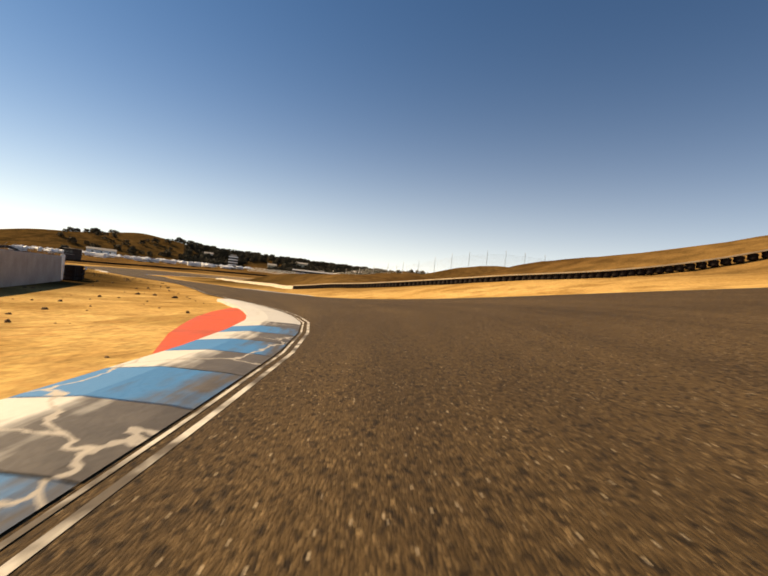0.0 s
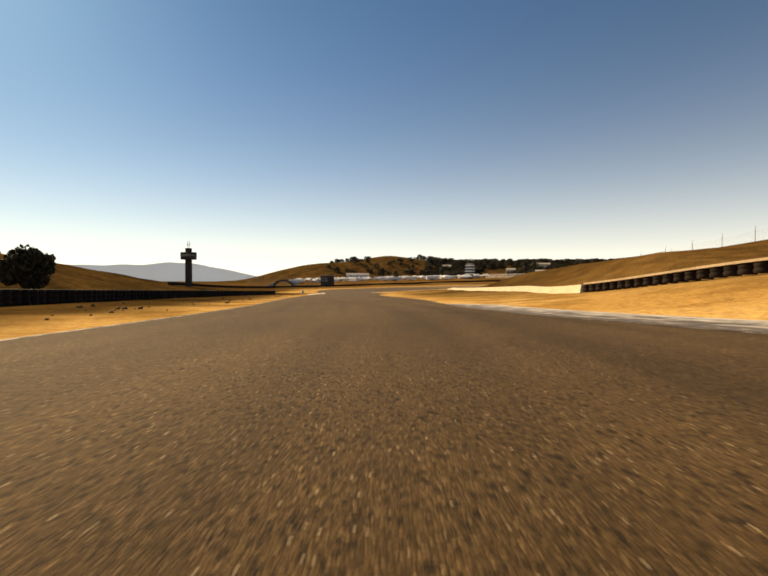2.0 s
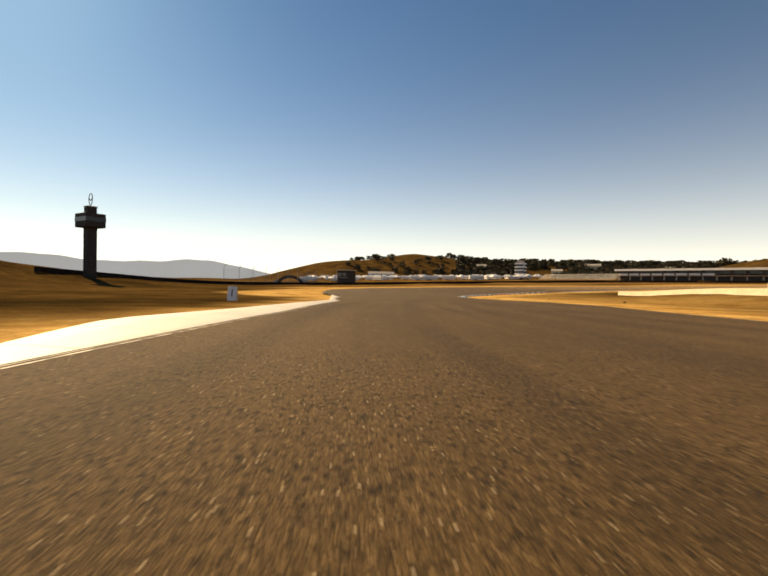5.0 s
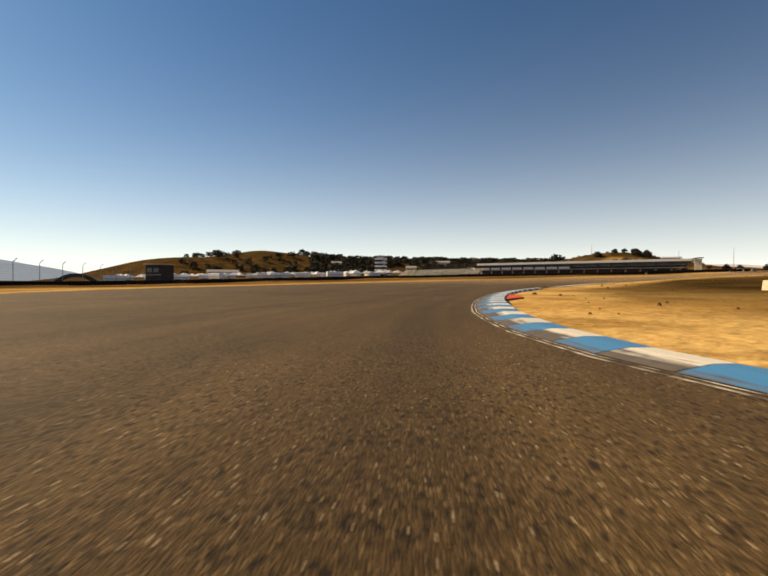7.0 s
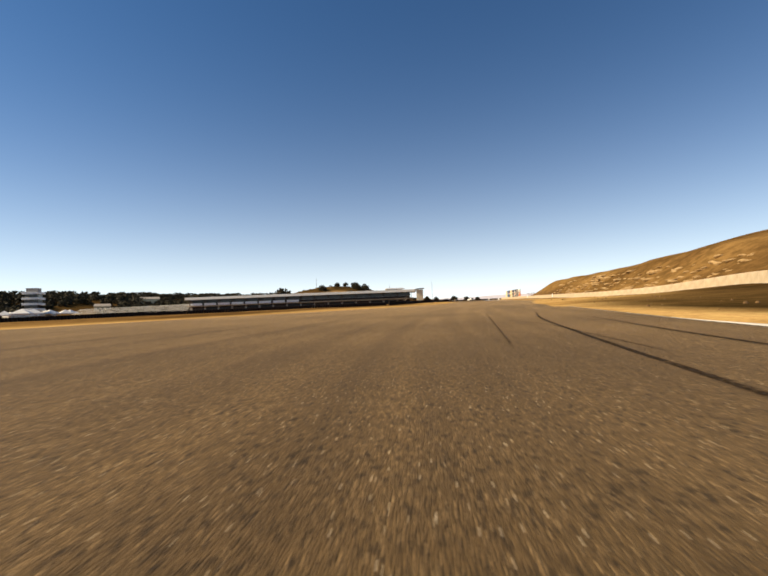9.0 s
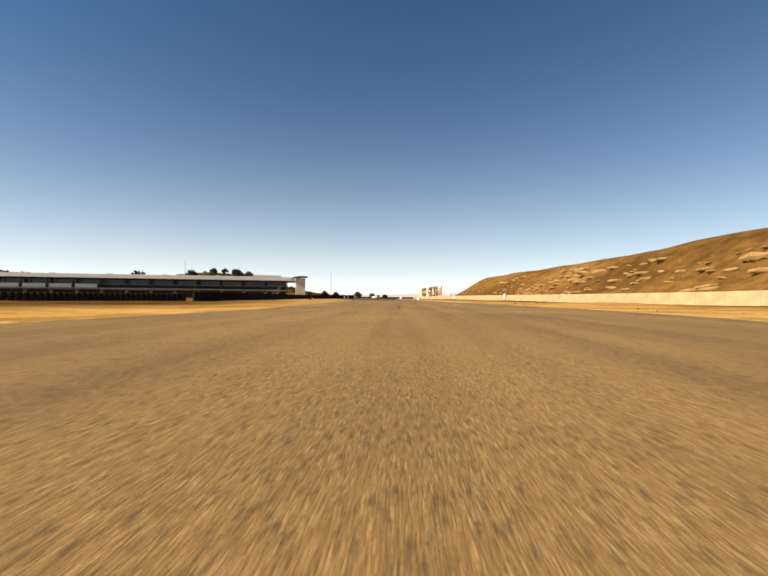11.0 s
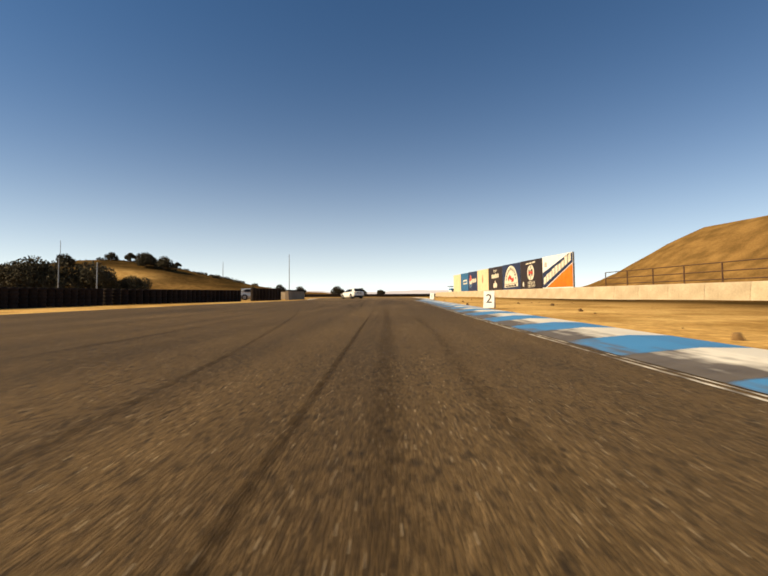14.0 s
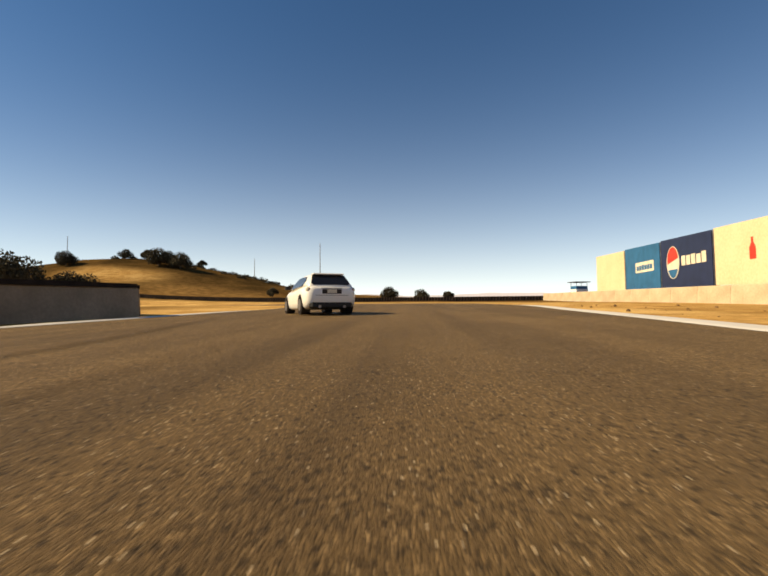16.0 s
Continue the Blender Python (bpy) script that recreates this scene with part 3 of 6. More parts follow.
# stretches painted paler where the sun makes the stones look brighter
pale = road_mesh.attributes.new("pale", "FLOAT", "POINT")
ry = np.array([q[1] for q in rv])
pale.data.foreach_set("value", (0.45 * smooth(-228, -198, ry) + 0.55 * smooth(-215, -165, ry)) * (1 - smooth(-98, -60, ry)) + 0.22 * smooth(-16, 4, ry))
run = np.r_[0, np.cumsum(np.hypot(*np.diff(LINE_CURVE[:, :2], axis=0).T))]
across = np.array([[-l + (l + w) * k / (N - 1) for k in range(N)] for l, w in LINE_CURVE[:, 2:4]]).ravel()
road_mesh.attributes.new("across", "FLOAT", "POINT").data.foreach_set("value", across)
road_mesh.attributes.new("along", "FLOAT", "POINT").data.foreach_set("value", np.repeat(run, N))
tagged(new("road", road_mesh), "worn brown-grey asphalt race track with pale aggregate", "road", kind="structure")


def ribbon(name, curve, off, width, lift, mat, label, category="line marking", kind="structure"):
    a, b = offset_line(curve, off - width / 2), offset_line(curve, off + width / 2)
    v, f = strip(a, b, lift, lift)
    return tagged(new(name, mesh_of(name, v, f, mat)), label, category, kind=kind)


def part_of(curve, x0, y0, x1, y1):
    """The stretch of a sampled curve between its samples nearest to two places."""
    i = int(np.argmin(np.hypot(curve[:, 0] - x0, curve[:, 1] - y0)))
    j = int(np.argmin(np.hypot(curve[:, 0] - x1, curve[:, 1] - y1)))
    return curve[i:j + 1] if i <= j else curve[j:i + 1][::-1]


for edge, sign in ((LEFT_EDGE, 1), (RIGHT_EDGE, -1)):
    ribbon("edge_line", edge, sign * -0.075, 0.022, 0.004, LINE, "thin worn white line beside the kerb gutter")
    ribbon("edge_line", edge, sign * 0.0, 0.034, 0.004, LINE, "worn white line along the asphalt edge")


# ---- walls made of tyres ----
def tyre_stack_mesh(rows=4, r=0.31, h=0.22, seg=8):
    prof = []
    for k in range(rows):
        z = k * h
        prof += [(r * 0.90, z + 0.01), (r, z + h * 0.3), (r, z + h * 0.7), (r * 0.90, z + h - 0.01)]
    prof.append((r * 0.45, rows * h - 0.02))
    v, f = [], []
    for rad, z in prof:
        v += [(rad * math.cos(2 * math.pi * k / seg), rad * math.sin(2 * math.pi * k / seg), z) for k in range(seg)]
    for i in range(len(prof) - 1):
        f += [(i * seg + k, i * seg + (k + 1) % seg, (i + 1) * seg + (k + 1) % seg, (i + 1) * seg + k) for k in range(seg)]
    return mesh_of("tyre_stack", v, f, RUBBER, True)


STACKS = {}


def tyre_wall(points, label, pitch=0.54, top=None, singles=True, rows=4):
    STACK = STACKS.setdefault(rows, None) or tyre_stack_mesh(rows)
    STACKS[rows] = STACK
    c = spline(points, pitch)
    base = thing("tyre_wall", label, "tyre wall")
    if singles:
        for x, y in c[:, :2]:
            ob = part("tyre_stack", STACK, None, base)
            ob.matrix_basis = pose(x, y, level(x, y) - 0.03, 0, 0, random.uniform(0, 45))
    else:
        vs, fs = [], []
        sv = [tuple(q.co) for q in STACK.vertices]
        sf = [tuple(q.vertices) for q in STACK.polygons]
        for x, y in c[:, :2]:
            o = len(vs)
            z = level(x, y) - 0.03
            vs += [(a + x, b + y, d + z) for a, b, d in sv]
            fs += [tuple(i + o for i in q) for q in sf]
        tagged(part("tyre_stacks", mesh_of("tyre_stacks", vs, fs, RUBBER, True), None, base), kind="stuff")
    if top:
        a, b = offset_line(c, -0.33), offset_line(c, 0.33)
        vs, fs = [], []
        for (ax, ay), (bx, by) in zip(a, b):
            z = level((ax + bx) / 2, (ay + by) / 2) + rows * 0.22 - 0.03
            vs += [(ax, ay, z), (bx, by, z), (bx, by, z + 0.10), (ax, ay, z + 0.10)]
        for i in range(len(a) - 1):
            for k in range(4):
                fs.append((4 * i + k, 4 * i + (k + 1) % 4, 4 * i + 4 + (k + 1) % 4, 4 * i + 4 + k))
        fs += [(0, 1, 2, 3), tuple(4 * len(a) - 4 + k for k in (3, 2, 1, 0))]
        part("top_belt", mesh_of("top_belt", vs, fs, top), None, base, "pale rubber belt along the top")
    return base


tyre_wall([(150, -294), (122, -298), (106, -297.5), (93, -293), (74, -286)], "low wall of stacked dark tyres with a pale top belt on the sandy bank", top=CONCRETE, singles=True, rows=2)
tyre_wall([(83, -318.4), (66, -312.5), (47, -304.5), (30, -295), (13, -285.6)], "low wall of black stacked tyres along the dry grass", singles=True, rows=3)
tyre_wall([(85.9, -320.4), (84.0, -319.0)], "short row of stacked tyres at the end of a barrier", singles=True, rows=4)
tyre_wall([(-58, -296), (-85, -280), (-97, -255), (-99, -215), (-94, -165), (-78, -125), (-52, -112), (-34, -106)], "long wall of dark stacked tyres beyond the sand", singles=False)
tyre_wall([(-33, -105), (-30.5, -90), (-29.5, -70), (-26, -45), (-20, -22), (-14.6, -8)], "wall of black stacked tyres beside the sand", singles=True, rows=5)
tyre_wall([(-13.6, -5.6), (-12.8, -2.4), (-12.0, 0.9)], "group of tall black tyre stacks at the end of the tyre wall", singles=True, rows=6, pitch=0.75)
tyre_wall([(-62, 92), (-30, 84), (0, 79), (26, 76)], "wall of dark stacked tyres across the end of the run-off", singles=True)


# ---- concrete walls ----
def concrete_wall(name, points, tall, thick, mat, label, piece=3.0, lean=0.08, sink=0.06):
    """Precast barriers, one piece after another along a curve."""
    c = spline(points, 0.5)
    base = thing(name, label, "concrete wall")
    seg = np.r_[0, np.cumsum(np.hypot(*np.diff(c[:, :2], axis=0).T))]
    n = max(1, int(seg[-1] / piece))
    L = seg[-1] / n
    w0, w1 = thick / 2, thick / 2 - lean
    h0, h1 = L / 2 - 0.012, L / 2 - 0.012
    v = [(-h0, -w0, 0), (h0, -w0, 0), (h0, w0, 0), (-h0, w0, 0), (-h1, -w1, tall - 0.03), (h1, -w1, tall - 0.03), (h1, w1, tall - 0.03), (-h1, w1, tall - 0.03),
         (-h1, -w1 + 0.03, tall), (h1, -w1 + 0.03, tall), (h1, w1 - 0.03, tall), (-h1, w1 - 0.03, tall)]
    f = [(3, 2, 1, 0), (0, 1, 5, 4), (1, 2, 6, 5), (2, 3, 7, 6), (3, 0, 4, 7), (4, 5, 9, 8), (5, 6, 10, 9), (6, 7, 11, 10), (7, 4, 8, 11), (8, 9, 10, 11)]
    me = mesh_of("barrier_block", v, f, mat)
    for k in range(n):
        s = (k + 0.5) * L
        x, y = np.interp(s, seg, c[:, 0]), np.interp(s, seg, c[:, 1])
        x0, y0 = np.interp(s - L / 2, seg, c[:, 0]), np.interp(s - L / 2, seg, c[:, 1])
        x1, y1 = np.interp(s + L / 2, seg, c[:, 0]), np.interp(s + L / 2, seg, c[:, 1])
        ob = part("barrier_block", me, None, base)
        rise = math.degrees(math.atan2(level(x1, y1) - level(x0, y0), L))
        ob.matrix_basis = pose(x, y, level(x, y) - sink, 0, -rise, math.degrees(math.atan2(y1 - y0, x1 - x0)))
    return base


concrete_wall("concrete_wall", [(73.6, -285.8), (48, -268), (20, -248.5), (-5.3, -230)], 0.50, 0.5, CONCRETE_WHITE, "long whitewashed concrete barrier on the infield sand")
concrete_wall("concrete_wall", [(wall_x(-196), -196), (wall_x(-180), -180), (wall_x(-150), -150), (wall_x(-60), -60), (wall_x(60), 60)], 1.1, 0.5, CONCRETE, "long pale concrete barrier below the dry bank")
concrete_wall("concrete_wall", [(99, -330.4), (86.9, -321.5)], 1.35, 0.45, GREY_PAINT, "grey concrete barrier ending in a white post")
concrete_wall("concrete_wall", [(-11.4, 3.3), (-10.7, 7), (-10.1, 11.1)], 1.12, 0.5, GREY_BROWN_CONCRETE, "grey concrete barrier at the end of the tyre wall", piece=4.0)
concrete_wall("concrete_wall", [(-10.4, 11.6), (-16.8, 15.5), (-30, 19)], 1.12, 0.5, GREY_BROWN_CONCRETE, "grey concrete barrier at the end of the tyre wall", piece=5.0)


# ---- kerbs ----
def kerb(curve, inner, outer, pitch, label, rise=0.07, first=0, white_from=2.0, taper=0.0, least=0.5, lead=3, worn=(1.0, 0.9, 0.25, 0.0, 0.0), cracked=0.0):
    """Painted kerb: one block a stripe, rising from the road edge to its back."""
    c = curve[:, :2]
    base = thing("kerb", label, "kerb")
    seg = np.r_[0, np.cumsum(np.hypot(*np.diff(c, axis=0).T))]
    s = sides(c)
    n = int(seg[-1] / pitch)
    for k in range(n):
        v = []
        us = np.linspace(k * pitch + 0.008, (k + 1) * pitch - 0.008, 3)
        for u in us:
            q = u / pitch
            wid = max(0.06, min(1.0, (q + 0.3) / 3 if lead <= 3 else 0.45 + 0.55 * q / lead, (n - q + 0.1) / 3))
            x, y = np.interp(u, seg, c[:, 0]), np.interp(u, seg, c[:, 1])
            sx, sy = np.interp(u, seg, s[:, 0]), np.interp(u, seg, s[:, 1])
            full = math.copysign(max(least, abs(outer - inner) - taper * u), outer - inner) if taper else outer - inner
            far = inner + full * wid
            rise_here = rise * wid
            for w, lift in ((inner, 0.006), (inner + (far - inner) * 0.12, 0.008 + 0.017 * wid), (inner + (far - inner) * 0.6, rise_here), (far, rise_here * 0.9), (far, -0.12)):
                px, py = x + sx * w, y + sy * w
                v.append((px, py, height(px, py) + lift))
        f = []
        for a in range(2):
            for b in range(4):
                q = (a * 5 + b, a * 5 + b + 1, (a + 1) * 5 + b + 1, (a + 1) * 5 + b)
                f.append(q)
        f += [(0, 1, 2, 3, 4), (14, 13, 12, 11, 10)]
        me = mesh_of("kerb_block", v, f, KERB_CLEAN if k >= white_from * n else KERB_BLUE if (k + first) % 2 else KERB_WHITE)
        me.attributes.new("rubbed", "FLOAT", "POINT").data.foreach_set("value", list(worn) * 3)
        me.attributes.new("cracked", "FLOAT", "POINT").data.foreach_set("value", [cracked] * 15)
        me.attributes.new("over", "FLOAT", "POINT").data.foreach_set("value", [0.0, 0.12, 0.6, 1.0, 1.0] * 3)
        me.attributes.new("run", "FLOAT", "POINT").data.foreach_set("value", [float(u) for u in us for _ in range(5)])
        part("kerb_block", me, None, base)
    return base


kerb(part_of(LEFT_EDGE, 121, -357, 98.3, -320.0), -0.11, -0.90, 0.70, "blue and white painted concrete kerb with chipped paint", white_from=0.70, worn=(1.3, 1.25, 0.8, 0.42, 0.4), cracked=1.0)
kerb(part_of(RIGHT_EDGE, 91.2, -304.5, 72.8, -296.8), 0.05, 1.5, 1.2, "rough grey kerb with remains of white paint on the corner exit", rise=0.06, white_from=0.0, worn=(3.4, 3.0, 2.6, 2.2, 1.6))
kerb(part_of(LEFT_EDGE, 24, -282.7, -12, -264), -0.11, -1.85, 1.6, "sun-bleached white painted kerb along the asphalt", white_from=0.0, taper=0.07, least=0.32)
kerb(part_of(RIGHT_EDGE, -2.6, -255.6, -17.1, -228.4), 0.11, 0.86, 0.74, "blue and white painted kerb on the inside of the corner", lead=14, worn=(1.25, 1.15, 0.62, 0.14, 0.05))
kerb(part_of(RIGHT_EDGE, -17.2, -227.6, -15.2, -206), 0.05, 0.62, 1.5, "low white painted strip of concrete along the asphalt edge", rise=0.02, white_from=0.0, taper=0.018, least=0.22)
kerb(part_of(RIGHT_EDGE, -3.4, -114, -2.9, -84.5), 0.05, 0.5, 1.5, "low white painted strip of concrete along the asphalt edge", rise=0.02, white_from=0.0)
kerb(part_of(RIGHT_EDGE, -2.9, -84, 3.2, -6), 0.11, 1.2, 1.1, "blue and white painted kerb with rubbed dark paint", worn=(1.2, 1.1, 0.6, 0.15, 0.1))
kerb(part_of(RIGHT_EDGE, 3.4, -5.4, 7.8, 26), 0.0, 0.6, 1.5, "white painted low kerb along the track exit", rise=0.03, white_from=0.0)
kerb(part_of(LEFT_EDGE, -9.8, 1.5, -9.0, 20), 0.0, -0.5, 1.5, "white painted low kerb beside the grey barrier", rise=0.03, white_from=0.0)


# ---- painted and rubber marks on the track ----
def slab(name, curve, w0, w1, lift, mat, label, category):
    """A flat patch along a curve whose width swells between its ends."""
    c = curve[:, :2]
    s = sides(c)
    k = np.sin(np.linspace(0.12, math.pi * 0.96, len(c))) ** 0.7
    v, f = strip(c + s * w0, c + s * (w0 + (w1 - w0) * k[:, None]), lift, lift)
    return tagged(new(name, mesh_of(name, v, f, mat)), label, category)


slab("red_patch", part_of(LEFT_EDGE, 110.3, -331.5, 105.6, -325.0), -0.86, -1.75, 0.02, RED_PAINT, "faded red painted patch behind the kerb", "painted patch")
slab("red_patch", part_of(RIGHT_EDGE, -12.0, -244.6, -13.8, -241.2), 0.82, 1.5, 0.02, RED_PAINT, "faded red painted patch behind the kerb", "painted patch")

def skid_material():
    """Thin rubber film, broken up by the stones under it and fading to its edges."""
    m = bpy.data.materials.new("skid_rubber")
    m.use_nodes = True
    n, ln = m.node_tree.nodes, m.node_tree.links
    b = n["Principled BSDF"]
    b.inputs["Base Color"].default_value, b.inputs["Roughness"].default_value = (0.028, 0.017, 0.008, 1), 0.9
    b.inputs["Specular IOR Level"].default_value = 0.1
    tc, at, no = n.new("ShaderNodeTexCoord"), n.new("ShaderNodeAttribute"), n.new("ShaderNodeTexNoise")
    at.attribute_name = "film"
    no.inputs["Scale"].default_value, no.inputs["Detail"].default_value = 18, 8
    ln.new(tc.outputs["Object"], no.inputs["Vector"])
    mr, mu = n.new("ShaderNodeMapRange"), n.new("ShaderNodeMath")
    mr.inputs["From Min"].default_value, mr.inputs["From Max"].default_value, mr.inputs["To Min"].default_value = 0.35, 0.6, 0.25
    ln.new(no.outputs["Fac"], mr.inputs["Value"])
    mu.operation = "MULTIPLY"
    ln.new(mr.outputs["Result"], mu.inputs[0])
    ln.new(at.outputs["Fac"], mu.inputs[1])
    ln.new(mu.outputs["Value"], b.inputs["Alpha"])
    return m


SKID = skid_material()


def skid_mark(pts, wide, dark):
    c = spline(pts, 0.5)
    n = len(c)
    offs = (-0.5, -0.14, 0.14, 0.5)
    lines = [offset_line(c, o * wide * 0.6) for o in offs]
    v = [(x, y, height(x, y) + 0.005) for row in zip(*lines) for x, y in row]
    f = [(4 * i + k, 4 * i + k + 1, 4 * i + k + 5, 4 * i + k + 4) for i in range(n - 1) for k in range(3)]
    me = mesh_of("skid_mark", v, f, SKID)
    film = me.attributes.new("film", "FLOAT", "POINT")
    ends = [min(1.0, 12.0 * i / n, 4.0 * (n - 1 - i) / n) for i in range(n)]
    film.data.foreach_set("value", [e * k * dark for e in ends for k in (0, 1, 1, 0)])
    tagged(new("skid_mark", me), "dark curved rubber skid mark on the asphalt", "skid mark", "skid marks")


for pts, wide, dark in (
    (((-20.3, -218.5), (-19.9, -215.6), (-19.73, -214.1), (-19.59, -212.6), (-19.3, -210.1), (-18.68, -205.3), (-17.6, -200)), 0.17, 1.5), (((-19.35, -213), (-19.29, -210.9), (-19.22, -208.6), (-19.4, -206.6)), 0.12, 0.8),
    (((-20.6, -212.5), (-20.35, -209.8), (-19.8, -203.7), (-19.5, -200)), 0.10, 0.7), (((-16.9, -228), (-17.7, -225.9), (-18.15, -224.4), (-18.35, -222), (-18.5, -216), (-18.2, -211), (-17.4, -204.5)), 0.2, 1.3),
    (((-14.3, -140.5), (-13.83, -139.3), (-13.52, -138.2), (-13.2, -137.3), (-12.95, -136.1), (-12.5, -132), (-12.1, -126.5)), 0.13, 0.9), (((-12.75, -140.5), (-12.6, -138.4), (-12.49, -137.2), (-12.38, -135.4), (-12.27, -132), (-12.05, -127)), 0.11, 0.8),
    (((-14.85, -140), (-14.7, -138.4), (-14.57, -136.9), (-14.4, -135), (-14.33, -127.6), (-14.5, -120)), 0.07, 0.55), (((-11.95, -140.5), (-11.95, -138.5), (-11.95, -137.3), (-12.05, -135)), 0.09, 0.45),
    (((-11.6, -121.5), (-11.35, -119.6), (-11.2, -119), (-10.95, -117.6), (-10.3, -114.3), (-9.3, -108)), 0.065, 1.3), (((-10.8, -120.5), (-10.65, -119.3), (-10.4, -118.5), (-9.65, -116.8), (-7.05, -110.7)), 0.08, 0.7),
    (((-12.6, -121), (-12.2, -119.4), (-11.7, -117.8), (-10.8, -113), (-10, -106)), 0.06, 0.5), (((-13.2, -120.6), (-12.9, -119.2), (-12.4, -117.4), (-11.6, -110)), 0.05, 0.4),
    (((-9.6, -101), (-9.4, -99.5), (-9.25, -97), (-9.15, -93), (-9.2, -88), (-9.4, -75.7)), 0.11, 0.75), (((-9.35, -99), (-9.1, -97.4), (-8.8, -95), (-8.0, -90), (-7.3, -84), (-7.15, -78), (-7.05, -72.6)), 0.08, 0.85),
    (((-9.6, -102.4), (-9.73, -101.4), (-9.87, -100.7), (-10, -99.1)), 0.08, 0.6), (((-11.1, -101.2), (-10.86, -100.1), (-10.5, -99), (-10.05, -96.8), (-9.4, -91)), 0.08, 0.6), (((-6.9, -100.5), (-6.7, -97.5), (-6.5, -93.5), (-6.1, -87)), 0.08, 0.4),
    (((-8.95, -85), (-9.02, -83.7), (-9.1, -82.4), (-9.45, -77.2), (-9.9, -70)), 0.06, 1.1), (((-8.72, -84.6), (-8.8, -83.2), (-8.88, -82), (-9.2, -77), (-9.6, -70)), 0.05, 0.9),
    (((-6.75, -67), (-6.6, -65.3), (-6.5, -64.4), (-6.2, -62.2), (-5.2, -52), (-3.5, -35.3)), 0.05, 0.8), (((-5.4, -67), (-5.3, -65.6), (-5.1, -64), (-4.8, -60)), 0.09, 0.4),
    (((-5.82, -50.6), (-5.78, -49.4), (-5.74, -48.2), (-5.74, -45.7), (-5.95, -39), (-6.7, -30)), 0.07, 0.55), (((-4.7, -51), (-4.6, -50), (-4.55, -49.3), (-4.36, -47.5), (-3.73, -41.8), (-3.0, -34)), 0.16, 0.4),
    (((-4.15, -50.4), (-4.07, -49.6), (-3.9, -48.2), (-3.46, -45.2), (-2.9, -40)), 0.12, 0.35), (((-9.6, -47.5), (-9.25, -45.5), (-8.9, -41.2), (-8.05, -33), (-7.6, -24)), 0.10, 0.5), (((-7.6, -47.5), (-7.3, -45), (-7.0, -41), (-6.8, -33)), 0.08, 0.5),
    (((-3.41, -22.81), (-3.40, -21.17), (-3.73, -19.94), (-4.36, -16.12), (-6.31, -8.59), (-9.14, 2.75)), 0.08, 0.5), (((-3.13, -23.04), (-3.10, -21.24), (-3.35, -19.45), (-3.47, -16.48), (-4.61, -7.75), (-7.15, 4.76)), 0.08, 0.5), (((19.36, -274.57), (16.68, -273.23), (15.06, -272.44), (12.82, -270.92), (8.11, -267.60), (2.40, -262.94)), 0.10, 0.6),
    (((16.28, -271.57), (14.76, -271.80), (9.62, -268.45), (2.90, -263.55)), 0.10, 0.4), (((-11.90, -27.43), (-11.07, -26.32), (-9.43, -25.23), (-7.53, -22.91), (-5.43, -18.48)), 0.2, 0.4), (((-2.79, -12.66), (-2.80, -10.73), (-2.61, -8.68), (-2.92, -6.21), (-3.94, 1.37), (-5.96, 9.76)), 0.35, 0.45),
    (((-1.39, -12.65), (-1.41, -10.23), (-1.81, -7.74), (-1.72, -4.33), (-1.84, 1.77)), 0.4, 0.3), (((-7.9, -33.5), (-7.7, -31), (-7.5, -27.6), (-7.2, -23.8), (-7.15, -18), (-7.1, -11.3)), 0.07, 0.95), (((-5.8, -36), (-5.7, -33.4), (-5.6, -31), (-5.6, -28.3), (-5.6, -24)), 0.08, 0.8), (((-4.3, -35), (-4.2, -32.5), (-4.3, -28.3), (-3.8, -22.9), (-2.5, -4.3)), 0.10, 0.9),
    (((-3.9, -33.5), (-3.8, -31.5), (-3.5, -26.3), (-2.6, -13.5), (-2.2, -6)), 0.08, 0.8), (((3.30, 24.79), (6.28, 30.79), (7.77, 34.80)), 0.12, 0.7), (((-8.11, -10.26), (-11.13, 0.75), (-10.17, 14.75), (-5.21, 28.76)), 0.10, 0.4),
):
    crisp = pts[0][1] < -200
    skid_mark(pts, wide * (1.0 if crisp else 2.3), dark * (0.8 if crisp else 0.62))

for a, b in (((-17.3, -141.2), (-16.8, -138.6)), ((-16.5, -136.6), (-16.0, -134.6)), ((-15.8, -132.5), (-15.5, -130.7)), ((-14.9, -126.5), (-14.7, -124.2)), ((-14.4, -120), (-14.1, -117.5)), ((-13.9, -113), (-13.7, -110.5))):
    ribbon("dashed_line", spline((a, b), 0.5), 0.0, 0.12, 0.006, LINE, "short worn white dash on the asphalt")


for pts in (((-11.4, 3.4), (-10.7, 7), (-10.1, 11)), ((-10.5, 11.7), (-16.8, 15.5), (-30, 19))):
    cap = spline(pts, 1.0)
    v = []
    for (x, y), (sx, sy) in zip(cap[:, :2], sides(cap)):
        z = level(x, y) + 1.06
        v += [(x + sx * w, y + sy * w, z + h) for w, h in ((-0.27, 0), (0.27, 0), (0.27, 0.15), (-0.27, 0.15))]
    n = len(cap)
    f = [(4 * i + k, 4 * i + (k + 1) % 4, 4 * i + 4 + (k + 1) % 4, 4 * i + 4 + k) for i in range(n - 1) for k in range(4)]
    f += [(3, 2, 1, 0), tuple(4 * n - 4 + k for k in range(4))]
    tagged(new("rubber_cap", mesh_of("rubber_cap", v, f, RUBBER)), "black rubber belt lying along the barrier top", "rubber belt", "barrier caps")


